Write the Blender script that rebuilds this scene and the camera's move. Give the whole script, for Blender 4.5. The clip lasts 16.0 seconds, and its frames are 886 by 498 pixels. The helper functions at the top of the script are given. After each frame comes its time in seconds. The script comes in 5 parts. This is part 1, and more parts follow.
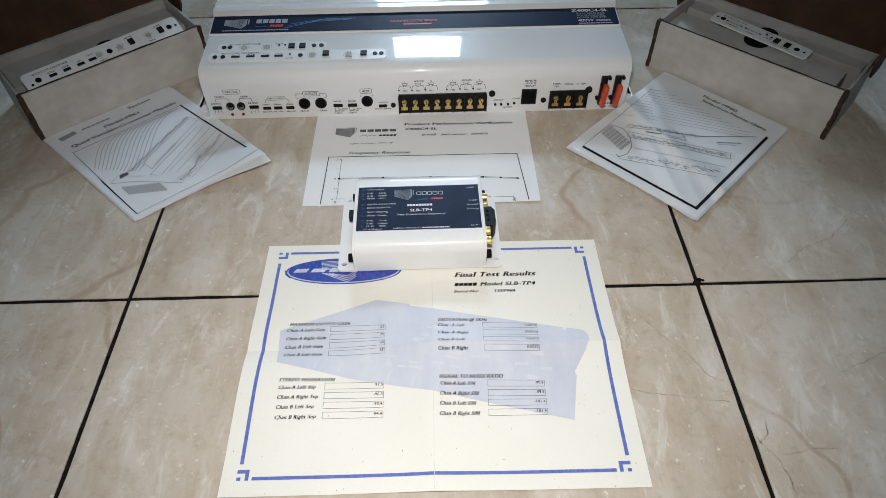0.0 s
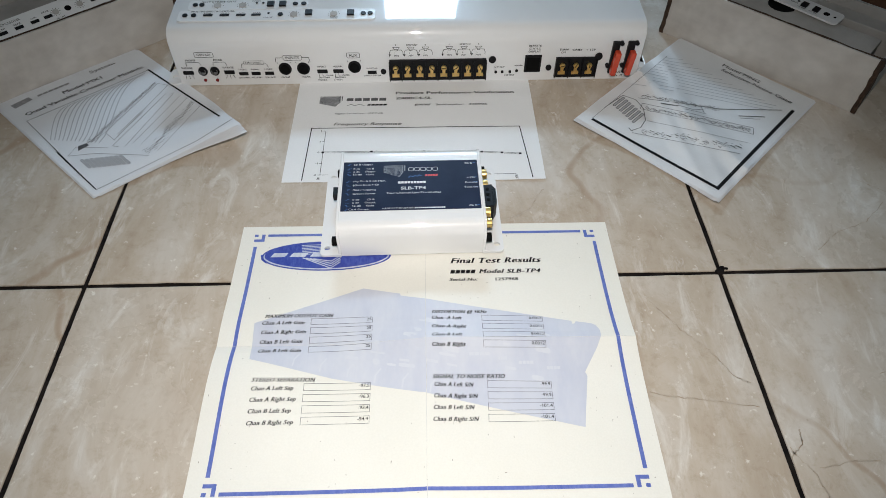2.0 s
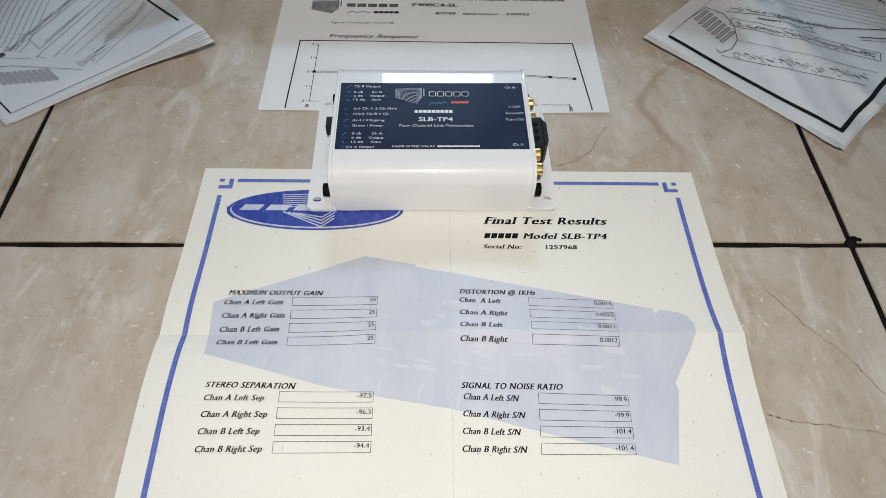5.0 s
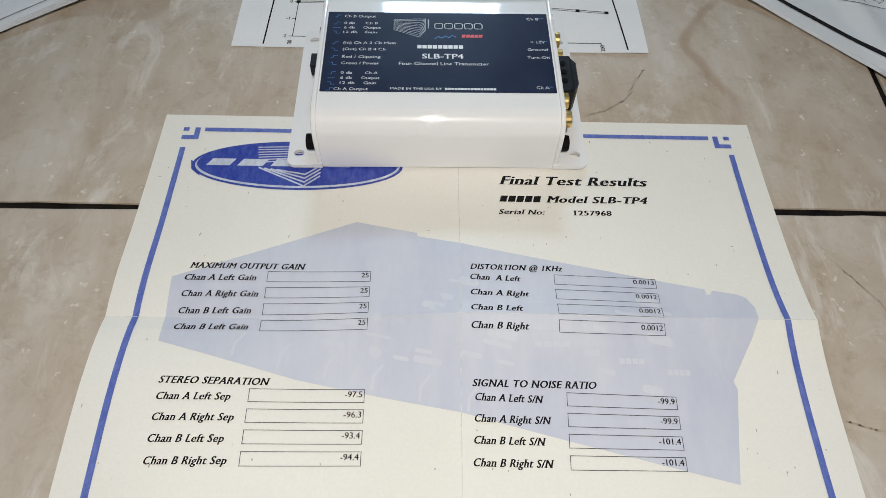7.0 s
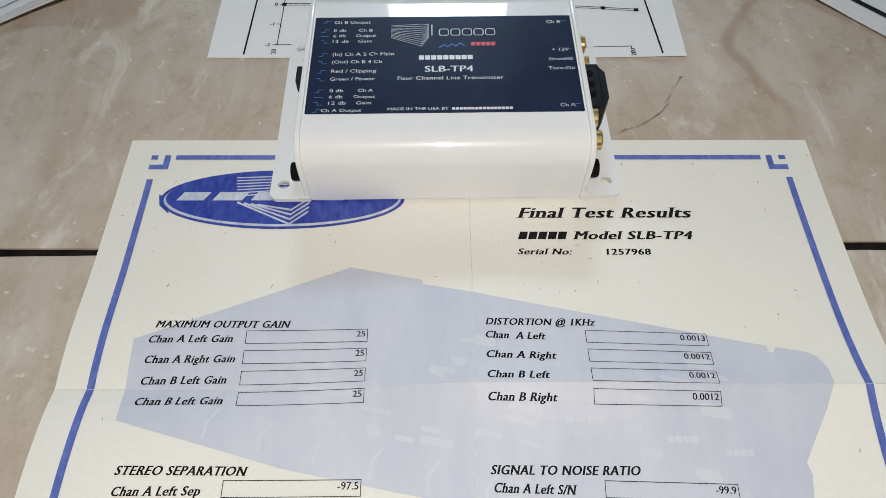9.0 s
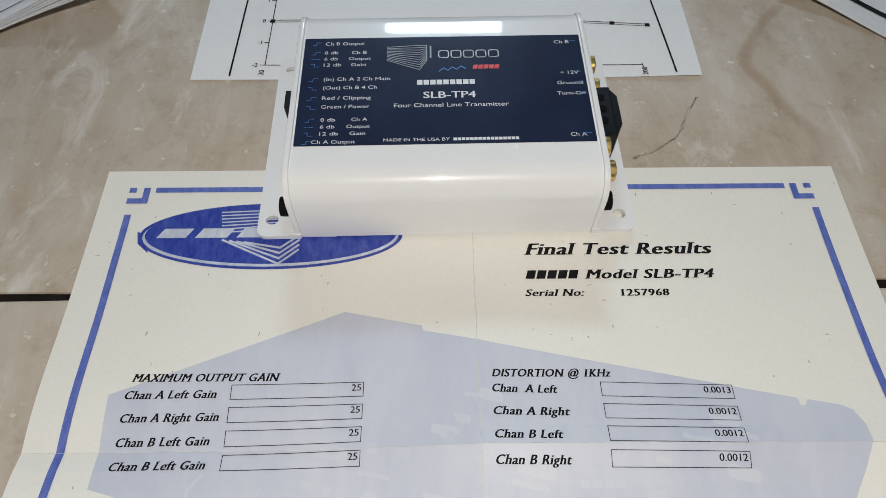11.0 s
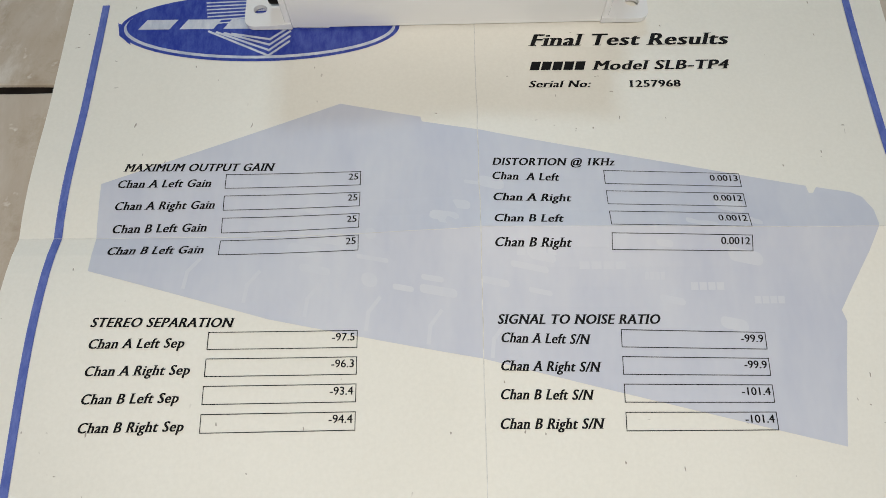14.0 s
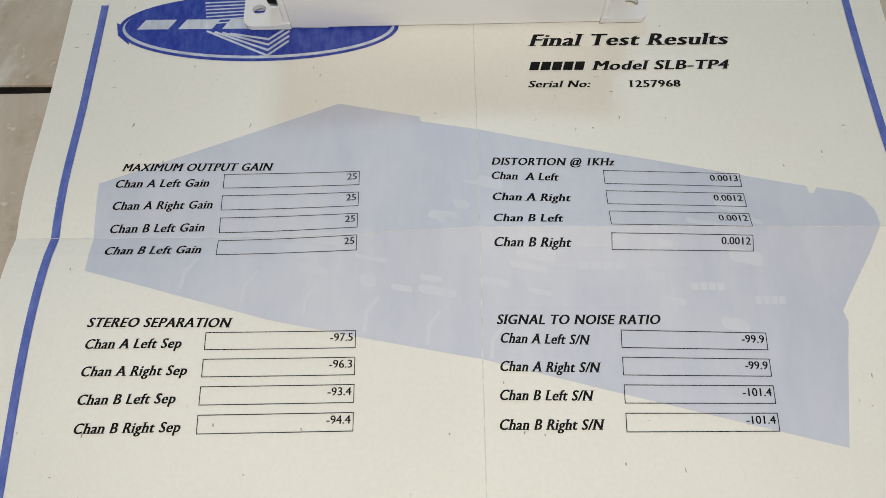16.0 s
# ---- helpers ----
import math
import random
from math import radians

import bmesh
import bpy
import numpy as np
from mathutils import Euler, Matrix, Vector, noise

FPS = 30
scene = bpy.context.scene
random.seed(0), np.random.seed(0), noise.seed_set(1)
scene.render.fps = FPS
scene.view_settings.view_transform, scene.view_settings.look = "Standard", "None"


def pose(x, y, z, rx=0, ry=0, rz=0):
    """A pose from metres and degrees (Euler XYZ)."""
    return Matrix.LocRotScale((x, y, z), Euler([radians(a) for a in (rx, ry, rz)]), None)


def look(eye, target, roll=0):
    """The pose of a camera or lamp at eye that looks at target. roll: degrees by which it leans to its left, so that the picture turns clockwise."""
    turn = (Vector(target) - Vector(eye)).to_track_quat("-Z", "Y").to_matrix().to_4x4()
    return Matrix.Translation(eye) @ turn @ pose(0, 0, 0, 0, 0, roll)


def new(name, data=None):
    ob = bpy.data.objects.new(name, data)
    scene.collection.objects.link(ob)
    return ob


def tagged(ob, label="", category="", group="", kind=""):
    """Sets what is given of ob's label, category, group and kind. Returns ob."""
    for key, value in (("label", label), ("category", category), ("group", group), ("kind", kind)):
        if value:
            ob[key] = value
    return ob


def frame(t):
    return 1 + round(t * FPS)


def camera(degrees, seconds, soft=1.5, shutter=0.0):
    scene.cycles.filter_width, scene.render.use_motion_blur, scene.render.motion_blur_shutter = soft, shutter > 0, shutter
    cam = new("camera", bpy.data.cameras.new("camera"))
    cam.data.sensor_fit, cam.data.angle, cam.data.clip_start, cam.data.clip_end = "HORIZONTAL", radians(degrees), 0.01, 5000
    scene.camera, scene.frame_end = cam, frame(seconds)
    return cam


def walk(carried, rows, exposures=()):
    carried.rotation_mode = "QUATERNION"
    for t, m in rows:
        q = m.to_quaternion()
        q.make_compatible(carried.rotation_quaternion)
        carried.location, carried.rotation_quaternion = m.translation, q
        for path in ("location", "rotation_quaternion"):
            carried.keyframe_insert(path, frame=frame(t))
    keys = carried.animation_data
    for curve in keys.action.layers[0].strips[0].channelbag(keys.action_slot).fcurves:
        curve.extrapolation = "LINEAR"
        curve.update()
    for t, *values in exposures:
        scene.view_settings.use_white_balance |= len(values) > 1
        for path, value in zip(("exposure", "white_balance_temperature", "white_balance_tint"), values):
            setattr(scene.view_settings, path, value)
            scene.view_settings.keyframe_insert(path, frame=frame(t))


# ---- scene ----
cam = camera(68.0, 16.0, soft=0.6)
PATH = [
    (0, (0.00493, -0.16332, 0.41814), (0.02188, 1.16635, -1.07574), -0.648),
    (0.5, (0.00200, -0.15763, 0.41078), (0.02801, 1.15895, -1.09453), -0.102),
    (1, (0.00048, -0.14682, 0.39994), (0.03615, 1.16059, -1.11314), 0.345),
    (1.5, (0.00073, -0.13428, 0.39004), (0.04063, 1.15505, -1.13836), 0.708),
    (2, (0.00356, -0.12233, 0.37905), (0.04330, 1.15299, -1.16108), 0.521),
    (2.5, (0.00400, -0.10482, 0.36135), (0.03889, 1.14747, -1.19768), 0.257),
    (3, (0.00179, -0.08552, 0.34032), (0.03910, 1.13782, -1.24146), 0.533),
    (3.5, (-0.00096, -0.07079, 0.32285), (0.03096, 1.12953, -1.27658), 0.733),
    (4, (-0.00305, -0.05602, 0.30526), (0.03548, 1.12689, -1.30696), 1.348),
    (4.5, (-0.00496, -0.04552, 0.29249), (0.02826, 1.12631, -1.32791), 1.470),
    (5, (-0.00963, -0.03808, 0.28243), (0.02434, 1.11366, -1.35230), 1.783),
    (5.2, (-0.00929, -0.03379, 0.27703), (0.02935, 1.10791, -1.36463), 1.851),
    (7.3, (-0.01146, 0.00464, 0.23239), (0.02018, 1.02480, -1.48757), 2.407),
    (7.5, (-0.01056, 0.01021, 0.23011), (0.01268, 1.01315, -1.50008), 1.920),
    (8, (-0.01246, 0.02009, 0.22069), (0.00464, 1.01998, -1.51134), 1.585),
    (8.5, (-0.01039, 0.02820, 0.21536), (-0.00341, 1.05040, -1.50367), 0.492),
    (9, (-0.01049, 0.03832, 0.21167), (-0.00958, 1.05771, -1.50904), 0.004),
    (9.2, (-0.01030, 0.04241, 0.21117), (-0.01124, 1.06571, -1.50722), -0.149),
    (11.3, (-0.01270, 0.06100, 0.20151), (-0.00089, 1.07456, -1.52261), 0.132),
    (11.5, (-0.01343, 0.06073, 0.20017), (-0.00113, 1.06754, -1.52789), 0.278),
    (12, (-0.01109, 0.05623, 0.19532), (-0.00699, 0.92481, -1.60622), 0.008),
    (12.5, (-0.01012, 0.05181, 0.19047), (-0.00950, 0.81841, -1.65677), 0.001),
    (13, (-0.01004, 0.04690, 0.18818), (-0.00587, 0.76146, -1.67981), -0.008),
    (13.5, (-0.00932, 0.04207, 0.18713), (-0.00765, 0.73793, -1.68791), -0.325),
    (14, (-0.01021, 0.03858, 0.18534), (-0.01943, 0.71605, -1.69640), -1.212),
    (14.5, (-0.01057, 0.03786, 0.18334), (-0.01867, 0.71220, -1.69954), -1.080),
    (15, (-0.01073, 0.03842, 0.18320), (-0.01716, 0.71079, -1.70038), -0.864),
    (15.5, (-0.01017, 0.03827, 0.18321), (-0.02027, 0.71761, -1.69785), -1.293),
    (16, (-0.00983, 0.03775, 0.18401), (-0.01967, 0.72720, -1.69337), -1.201),
]
walk(cam, [(t, look(*r)) for t, *r in PATH], exposures=((0, -0.12, 6150, 10), (2.5, -0.06, 6150, 10), (4, -0.18, 6200, 10), (5, -0.26, 6200, 10), (8, -0.38, 6250, 10), (9, -0.34, 6250, 10), (11.4, -0.44, 6250, 10), (12.4, -0.28, 6350, 9), (13.2, -0.52, 6350, 9), (16, -0.53, 6350, 9)))

# ---- world and lights ----
world = bpy.data.worlds.new("world")
scene.world = world
world.use_nodes = True
wn = world.node_tree.nodes
sky = wn.new("ShaderNodeTexSky")
sky.sky_type, sky.sun_disc = "NISHITA", False
sky.sun_elevation, sky.sun_rotation = radians(40), radians(0)
world.node_tree.links.new(sky.outputs[0], wn["Background"].inputs[0])
wn["Background"].inputs[1].default_value = 0.08


def area(name, m, sx, sy, watts, colour, spread=180):
    d = bpy.data.lights.new(name, "AREA")
    d.shape, d.size, d.size_y, d.energy, d.color, d.spread = "RECTANGLE", sx, sy, watts, colour, radians(spread)
    ob = new(name, d)
    ob.matrix_world = m
    return ob


WIN_X, WIN_W, WIN_Y, WIN_Z0, WIN_Z1 = 0.01, 0.52, 2.60, 1.42, 1.78
area("window_daylight", look((WIN_X, WIN_Y + 0.10, (WIN_Z0 + WIN_Z1) / 2), (WIN_X, 0.2, 0.0)), WIN_W, WIN_Z1 - WIN_Z0, 38, (0.57, 0.80, 1.0))
# Unseen warm spot, added as a fixed stand-in for a camera-held torch.
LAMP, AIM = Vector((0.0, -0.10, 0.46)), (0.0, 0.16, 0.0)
torch = bpy.data.lights.new("torch_stand_in", "SPOT")
torch.energy, torch.color, torch.shadow_soft_size, torch.spot_size, torch.spot_blend = 11.2, (1.0, 0.92, 0.82), 0.012, radians(98), 1.0
new("torch_stand_in", torch).matrix_world = look(LAMP, AIM)


# ---- materials ----
def material(name, colour, rough=0.5, metal=0.0, coat=0.0, spec=0.5):
    m = bpy.data.materials.new(name)
    m.use_nodes = True
    b = m.node_tree.nodes["Principled BSDF"]
    b.inputs["Base Color"].default_value = (*colour, 1)
    b.inputs["Roughness"].default_value = rough
    b.inputs["Metallic"].default_value = metal
    b.inputs["Coat Weight"].default_value = coat
    b.inputs["Coat Roughness"].default_value = 0.04
    b.inputs["Specular IOR Level"].default_value = spec
    return m


def nodes_of(m):
    return m.node_tree.nodes, m.node_tree.links, m.node_tree.nodes["Principled BSDF"]


def tex_coord(m, scale=(1, 1, 1), shift_random=False):
    n, l, _ = nodes_of(m)
    c = n.new("ShaderNodeTexCoord")
    mp = n.new("ShaderNodeMapping")
    mp.inputs["Scale"].default_value = scale
    l.new(c.outputs["Object"], mp.inputs["Vector"])
    if shift_random:
        info = n.new("ShaderNodeObjectInfo")
        k = n.new("ShaderNodeVectorMath")
        k.operation = "SCALE"
        k.inputs[0].default_value = (7.0, 11.0, 5.0)
        l.new(info.outputs["Random"], k.inputs["Scale"])
        l.new(k.outputs[0], mp.inputs["Location"])
    return mp.outputs[0]


def noise_tex(m, vec, scale, detail=4, rough=0.55, distort=0.0):
    n, l, _ = nodes_of(m)
    t = n.new("ShaderNodeTexNoise")
    t.inputs["Scale"].default_value = scale
    t.inputs["Detail"].default_value = detail
    t.inputs["Roughness"].default_value = rough
    t.inputs["Distortion"].default_value = distort
    l.new(vec, t.inputs["Vector"])
    return t.outputs["Fac"]


def ramp(m, fac, stops):
    n, l, _ = nodes_of(m)
    r = n.new("ShaderNodeValToRGB")
    while len(r.color_ramp.elements) < len(stops):
        r.color_ramp.elements.new(0.5)
    for e, (p, c) in zip(r.color_ramp.elements, stops):
        e.position, e.color = p, (*c, 1)
    l.new(fac, r.inputs[0])
    return r.outputs["Color"]


def mix(m, fac, a, b, mode="MIX"):
    n, l, _ = nodes_of(m)
    x = n.new("ShaderNodeMix")
    x.data_type, x.blend_type = "RGBA", mode
    for k, v in ((0, fac), (6, a), (7, b)):
        if isinstance(v, (int, float)):
            x.inputs[k].default_value = v
        elif isinstance(v, tuple):
            x.inputs[k].default_value = (*v, 1)
        else:
            l.new(v, x.inputs[k])
    return x.outputs[2]


def bump(m, height, strength, dist):
    n, l, b = nodes_of(m)
    k = n.new("ShaderNodeBump")
    k.inputs["Strength"].default_value, k.inputs["Distance"].default_value = strength, dist
    l.new(height, k.inputs["Height"])
    l.new(k.outputs[0], b.inputs["Normal"])


def varied(name, colour, other, scale, rough=0.5, fine=None, bump_d=0.0, **kw):
    """A surface that wanders between two colours, with fine grain and a little relief."""
    m = material(name, colour, rough, **kw)
    n, l, b = nodes_of(m)
    v = tex_coord(m)
    big = noise_tex(m, v, scale, 5)
    col = ramp(m, big, [(0.35, colour), (0.68, other)])
    if fine:
        f = noise_tex(m, v, fine, 3)
        col = mix(m, 0.35, col, ramp(m, f, [(0.3, (0.72, 0.72, 0.72)), (0.7, (1, 1, 1))]), "MULTIPLY")
        if bump_d:
            bump(m, f, 0.4, bump_d)
    l.new(col, b.inputs["Base Color"])
    return m


def tile_material():
    m = material("beige_ceramic", (0.6, 0.5, 0.4), 0.22)
    n, l, b = nodes_of(m)
    v = tex_coord(m, (1, 1, 1), True)
    soft = noise_tex(m, v, 5.5, 8, 0.62, 0.5)
    streak = noise_tex(m, tex_coord(m, (1.9, 0.7, 1), True), 15.0, 10, 0.66, 0.5)
    col = ramp(m, soft, [(0.34, (0.42, 0.335, 0.245)), (0.48, (0.52, 0.445, 0.36)), (0.60, (0.58, 0.52, 0.45)), (0.72, (0.66, 0.615, 0.56))])
    col = mix(m, 0.5, col, ramp(m, streak, [(0.36, (0.42, 0.33, 0.24)), (0.50, (0.53, 0.455, 0.37)), (0.64, (0.66, 0.615, 0.56))]))
    fine = noise_tex(m, v, 95.0, 7, 0.75, 0.3)
    col = mix(m, 0.5, col, ramp(m, fine, [(0.34, (0.76, 0.71, 0.64)), (0.50, (1, 1, 1)), (0.72, (1.0, 1.0, 1.0))]), "MULTIPLY")
    # cloudy white smears and small pale crumbs
    col = mix(m, ramp(m, noise_tex(m, tex_coord(m, (1.5, 0.6, 1), True), 30.0, 8, 0.7, 0.8), [(0.55, (0, 0, 0)), (0.70, (0.55, 0.55, 0.55))]), col, (0.80, 0.775, 0.73))
    col = mix(m, ramp(m, noise_tex(m, v, 170.0, 3, 0.6), [(0.66, (0, 0, 0)), (0.74, (0.6, 0.6, 0.6))]), col, (0.83, 0.80, 0.73))
    # thin brown veins
    w = n.new("ShaderNodeTexWave")
    w.inputs["Scale"].default_value, w.inputs["Distortion"].default_value = 1.7, 16.0
    w.inputs["Detail"].default_value, w.inputs["Detail Scale"].default_value = 4.0, 1.3
    l.new(v, w.inputs["Vector"])
    vein = ramp(m, w.outputs["Fac"], [(0.0, (1, 1, 1)), (0.014, (0, 0, 0))])
    patch = ramp(m, noise_tex(m, v, 3.1, 2), [(0.46, (0, 0, 0)), (0.56, (0.5, 0.5, 0.5))])
    col = mix(m, mix(m, 1.0, vein, patch, "MULTIPLY"), col, (0.33, 0.21, 0.12))
    # dark pin specks
    vo = n.new("ShaderNodeTexVoronoi")
    vo.inputs["Scale"].default_value = 26.0
    l.new(v, vo.inputs["Vector"])
    speck = ramp(m, vo.outputs["Distance"], [(0.0, (1, 1, 1)), (0.035, (0, 0, 0))])
    pick = ramp(m, vo.outputs["Color"], [(0.78, (0, 0, 0)), (0.80, (1, 1, 1))])
    col = mix(m, mix(m, 1.0, speck, pick, "MULTIPLY"), col, (0.06, 0.045, 0.03))
    l.new(col, b.inputs["Base Color"])
    l.new(ramp(m, soft, [(0.3, (0.16, 0.16, 0.16)), (0.75, (0.34, 0.34, 0.34))]), b.inputs["Roughness"])
    bump(m, fine, 0.12, 0.0006)
    return m


def parchment(name, colour, other, fleck):
    m = material(name, colour, 0.62, spec=0.3)
    n, l, b = nodes_of(m)
    v = tex_coord(m)
    col = ramp(m, noise_tex(m, v, 9.0, 4), [(0.3, colour), (0.7, other)])
    grain = noise_tex(m, v, 900.0, 2)
    col = mix(m, 0.12, col, ramp(m, grain, [(0.3, (0.7, 0.7, 0.68)), (0.7, (1, 1, 1))]), "MULTIPLY")
    if fleck:
        for stretch, size in (((230, 85, 60), 0.066), ((80, 210, 60), 0.058)):
            vo = n.new("ShaderNodeTexVoronoi")
            vo.inputs["Scale"].default_value = 1.0
            wob = noise_tex(m, v, 240.0, 2)
            add = n.new("ShaderNodeVectorMath")
            add.operation = "ADD"
            l.new(tex_coord(m, stretch), add.inputs[0])
            l.new(ramp(m, wob, [(0.0, (0, 0, 0)), (1.0, (0.5, 0.5, 0.5))]), add.inputs[1])
            l.new(add.outputs[0], vo.inputs["Vector"])
            spot = ramp(m, vo.outputs["Distance"], [(size * 0.6, (0.75, 0.75, 0.75)), (size, (0, 0, 0))])
            pick = ramp(m, vo.outputs["Color"], [(0.38, (0, 0, 0)), (0.50, (1, 1, 1))])
            col = mix(m, mix(m, 1.0, spot, pick, "MULTIPLY"), col, (0.22, 0.18, 0.14))
    l.new(col, b.inputs["Base Color"])
    bump(m, noise_tex(m, v, 30.0, 4), 0.25, 0.0012)
    return m


def scuffed_ink(name, colour, light, scale=260.0):
    """Printed colour with the streaky cover of a copier."""
    m = material(name, colour, 0.45)
    n, l, b = nodes_of(m)
    a = noise_tex(m, tex_coord(m, (1, 0.35, 1)), scale, 5, 0.75)
    l.new(ramp(m, a, [(0.38, colour), (0.72, light)]), b.inputs["Base Color"])
    return m


M_TILE = tile_material()
M_VEIN = varied("brown_vein", (0.36, 0.275, 0.195), (0.52, 0.44, 0.35), 160, 0.4)
M_GROUT = varied("dark_grout", (0.006, 0.005, 0.005), (0.022, 0.017, 0.014), 90, 0.95, 400, 0.001, spec=0.08)
M_WALL = varied("wall_paint", (0.60, 0.57, 0.52), (0.66, 0.63, 0.58), 3, 0.8, 120, 0.0005)
M_CEIL = varied("ceiling_paint", (0.72, 0.71, 0.68), (0.77, 0.76, 0.73), 3, 0.85, 120, 0.0005)
M_FRAME = varied("window_paint", (0.45, 0.40, 0.34), (0.52, 0.47, 0.40), 8, 0.5)
M_CERT = parchment("parchment_paper", (0.80, 0.775, 0.700), (0.84, 0.82, 0.755), True)
M_WHITEP = parchment("office_paper", (0.80, 0.80, 0.80), (0.85, 0.85, 0.85), False)
M_BOOKP = parchment("booklet_paper", (0.70, 0.715, 0.745), (0.77, 0.785, 0.81), False)
M_CREASE = varied("worn_crease", (0.55, 0.54, 0.51), (0.78, 0.77, 0.73), 300, 0.8)
M_SLEEVE = parchment("glossy_booklet_cover", (0.66, 0.67, 0.68), (0.75, 0.755, 0.76), False)
M_PALEINK = varied("pale_grey_toner", (0.36, 0.37, 0.39), (0.48, 0.49, 0.51), 500, 0.6)
M_SLEEVE.node_tree.nodes["Principled BSDF"].inputs["Coat Weight"].default_value = 0.12
M_SLEEVE.node_tree.nodes["Principled BSDF"].inputs["Coat Roughness"].default_value = 0.30
M_INK = varied("black_toner", (0.008, 0.008, 0.009), (0.016, 0.016, 0.018), 400, 0.7, spec=0.1)
M_GREYINK = varied("grey_toner", (0.22, 0.22, 0.23), (0.34, 0.34, 0.35), 500, 0.6)
M_DARKGREY = varied("dark_grey_toner", (0.06, 0.06, 0.065), (0.12, 0.12, 0.125), 500, 0.6)
M_BLUE = scuffed_ink("blue_border_ink", (0.085, 0.125, 0.42), (0.17, 0.22, 0.55), 520.0)
M_LOGO = scuffed_ink("deep_blue_ink", (0.018, 0.035, 0.30), (0.07, 0.11, 0.42), 500.0)
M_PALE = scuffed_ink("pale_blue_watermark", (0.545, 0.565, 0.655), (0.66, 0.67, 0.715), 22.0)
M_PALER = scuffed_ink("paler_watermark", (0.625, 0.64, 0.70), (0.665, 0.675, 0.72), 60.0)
M_SILVER = scuffed_ink("silver_print", (0.46, 0.50, 0.60), (0.74, 0.76, 0.80), 160.0)
M_ENAMEL = varied("white_enamel", (0.80, 0.80, 0.80), (0.83, 0.83, 0.83), 14, 0.32, coat=0.8, spec=0.2)
M_ENAMEL.node_tree.nodes["Principled BSDF"].inputs["Coat Roughness"].default_value = 0.03
M_LABEL = varied("navy_label", (0.011, 0.016, 0.042), (0.017, 0.025, 0.058), 40, 0.36, coat=0.0, spec=0.08)
M_LABELT = material("label_white_print", (0.72, 0.73, 0.75), 0.4)
M_LABELG = material("label_grey_print", (0.34, 0.36, 0.40), 0.4)
M_LABELB = material("label_blue_print", (0.05, 0.17, 0.48), 0.4)
M_RED = varied("red_print", (0.62, 0.03, 0.03), (0.70, 0.06, 0.05), 90, 0.4)
M_DKRED = varied("dark_red_lens", (0.16, 0.012, 0.014), (0.22, 0.02, 0.02), 90, 0.25)
M_FUSE = varied("red_fuse_plastic", (0.55, 0.055, 0.022), (0.63, 0.075, 0.03), 60, 0.25, coat=0.4)
M_BLACK = varied("black_plastic", (0.006, 0.006, 0.007), (0.012, 0.012, 0.013), 120, 0.45, spec=0.2)
M_VOID = varied("socket_black", (0.003, 0.003, 0.003), (0.006, 0.006, 0.006), 120, 0.7, spec=0.1)
M_GOLD = varied("gold_plate", (0.95, 0.68, 0.27), (0.86, 0.57, 0.19), 180, 0.30, metal=1.0)
M_STEEL = varied("dull_steel", (0.45, 0.44, 0.42), (0.55, 0.54, 0.52), 150, 0.35, metal=1.0)
M_CARD = varied("white_lined_card", (0.50, 0.465, 0.425), (0.62, 0.59, 0.55), 22, 0.75, 90, 0.0008)
M_CARDIN = varied("grey_card_lining", (0.42, 0.40, 0.375), (0.52, 0.50, 0.475), 20, 0.8, 110, 0.0008)
# kraft brown, with the shade inside the lids mixed into its colour
M_KRAFT_SHADED = varied("shaded_brown_kraft", (0.052, 0.024, 0.011), (0.092, 0.043, 0.020), 30, 0.9, 220, 0.0008)
M_EDGE = varied("dark_cardboard_edge", (0.030, 0.017, 0.010), (0.075, 0.042, 0.024), 240, 0.95, 600, 0.0008)
M_PLATE = varied("white_panel", (0.76, 0.76, 0.76), (0.80, 0.80, 0.80), 30, 0.3)


# ---- building helpers ----
def part(name, bm, mat, parent=None, label="", m=None, smooth=False):
    me = bpy.data.meshes.new(name)
    if m is not None:
        bm.transform(m)
    for f in bm.faces:
        f.smooth = smooth
    bm.to_mesh(me)
    bm.free()
    me.materials.append(mat)
    ob = new(name, me)
    ob.parent = parent
    if label:
        ob["label"] = label
    return ob


def thing(name, label, category, group="", kind="", m=None):
    ob = tagged(new(name), label, category, group, kind)
    ob.empty_display_size = 0.01
    if m is not None:
        ob.matrix_world = m
    return ob


def cuboid(x0, x1, y0, y1, z0, z1, bevel=0.0, seg=2):
    bm = bmesh.new()
    bmesh.ops.create_cube(bm, size=1.0)
    bm.transform(Matrix.Translation(((x0 + x1) / 2, (y0 + y1) / 2, (z0 + z1) / 2)) @ Matrix.Diagonal((x1 - x0, y1 - y0, z1 - z0, 1)))
    if bevel:
        bmesh.ops.bevel(bm, geom=bm.edges[:], offset=bevel, segments=seg, profile=0.6, affect="EDGES", clamp_overlap=True)
    return bm


def join(*bms):
    out = bmesh.new()
    for b in bms:
        me = bpy.data.meshes.new("tmp")
        b.to_mesh(me)
        b.free()
        out.from_mesh(me)
        bpy.data.meshes.remove(me)
    return out


def moved(bm, m):
    bm.transform(m)
    return bm


def rod(r, z0, z1, seg=24, r2=None, bevel=0.0):
    bm = bmesh.new()
    bmesh.ops.create_cone(bm, cap_ends=True, segments=seg, radius1=r, radius2=r if r2 is None else r2, depth=z1 - z0)
    bm.transform(Matrix.Translation((0, 0, (z0 + z1) / 2)))
    if bevel:
        rim = [e for e in bm.edges if abs(e.verts[0].co.z - z1) < 1e-7 and abs(e.verts[1].co.z - z1) < 1e-7]
        bmesh.ops.bevel(bm, geom=rim, offset=bevel, segments=2, profile=0.6, affect="EDGES")
    return bm


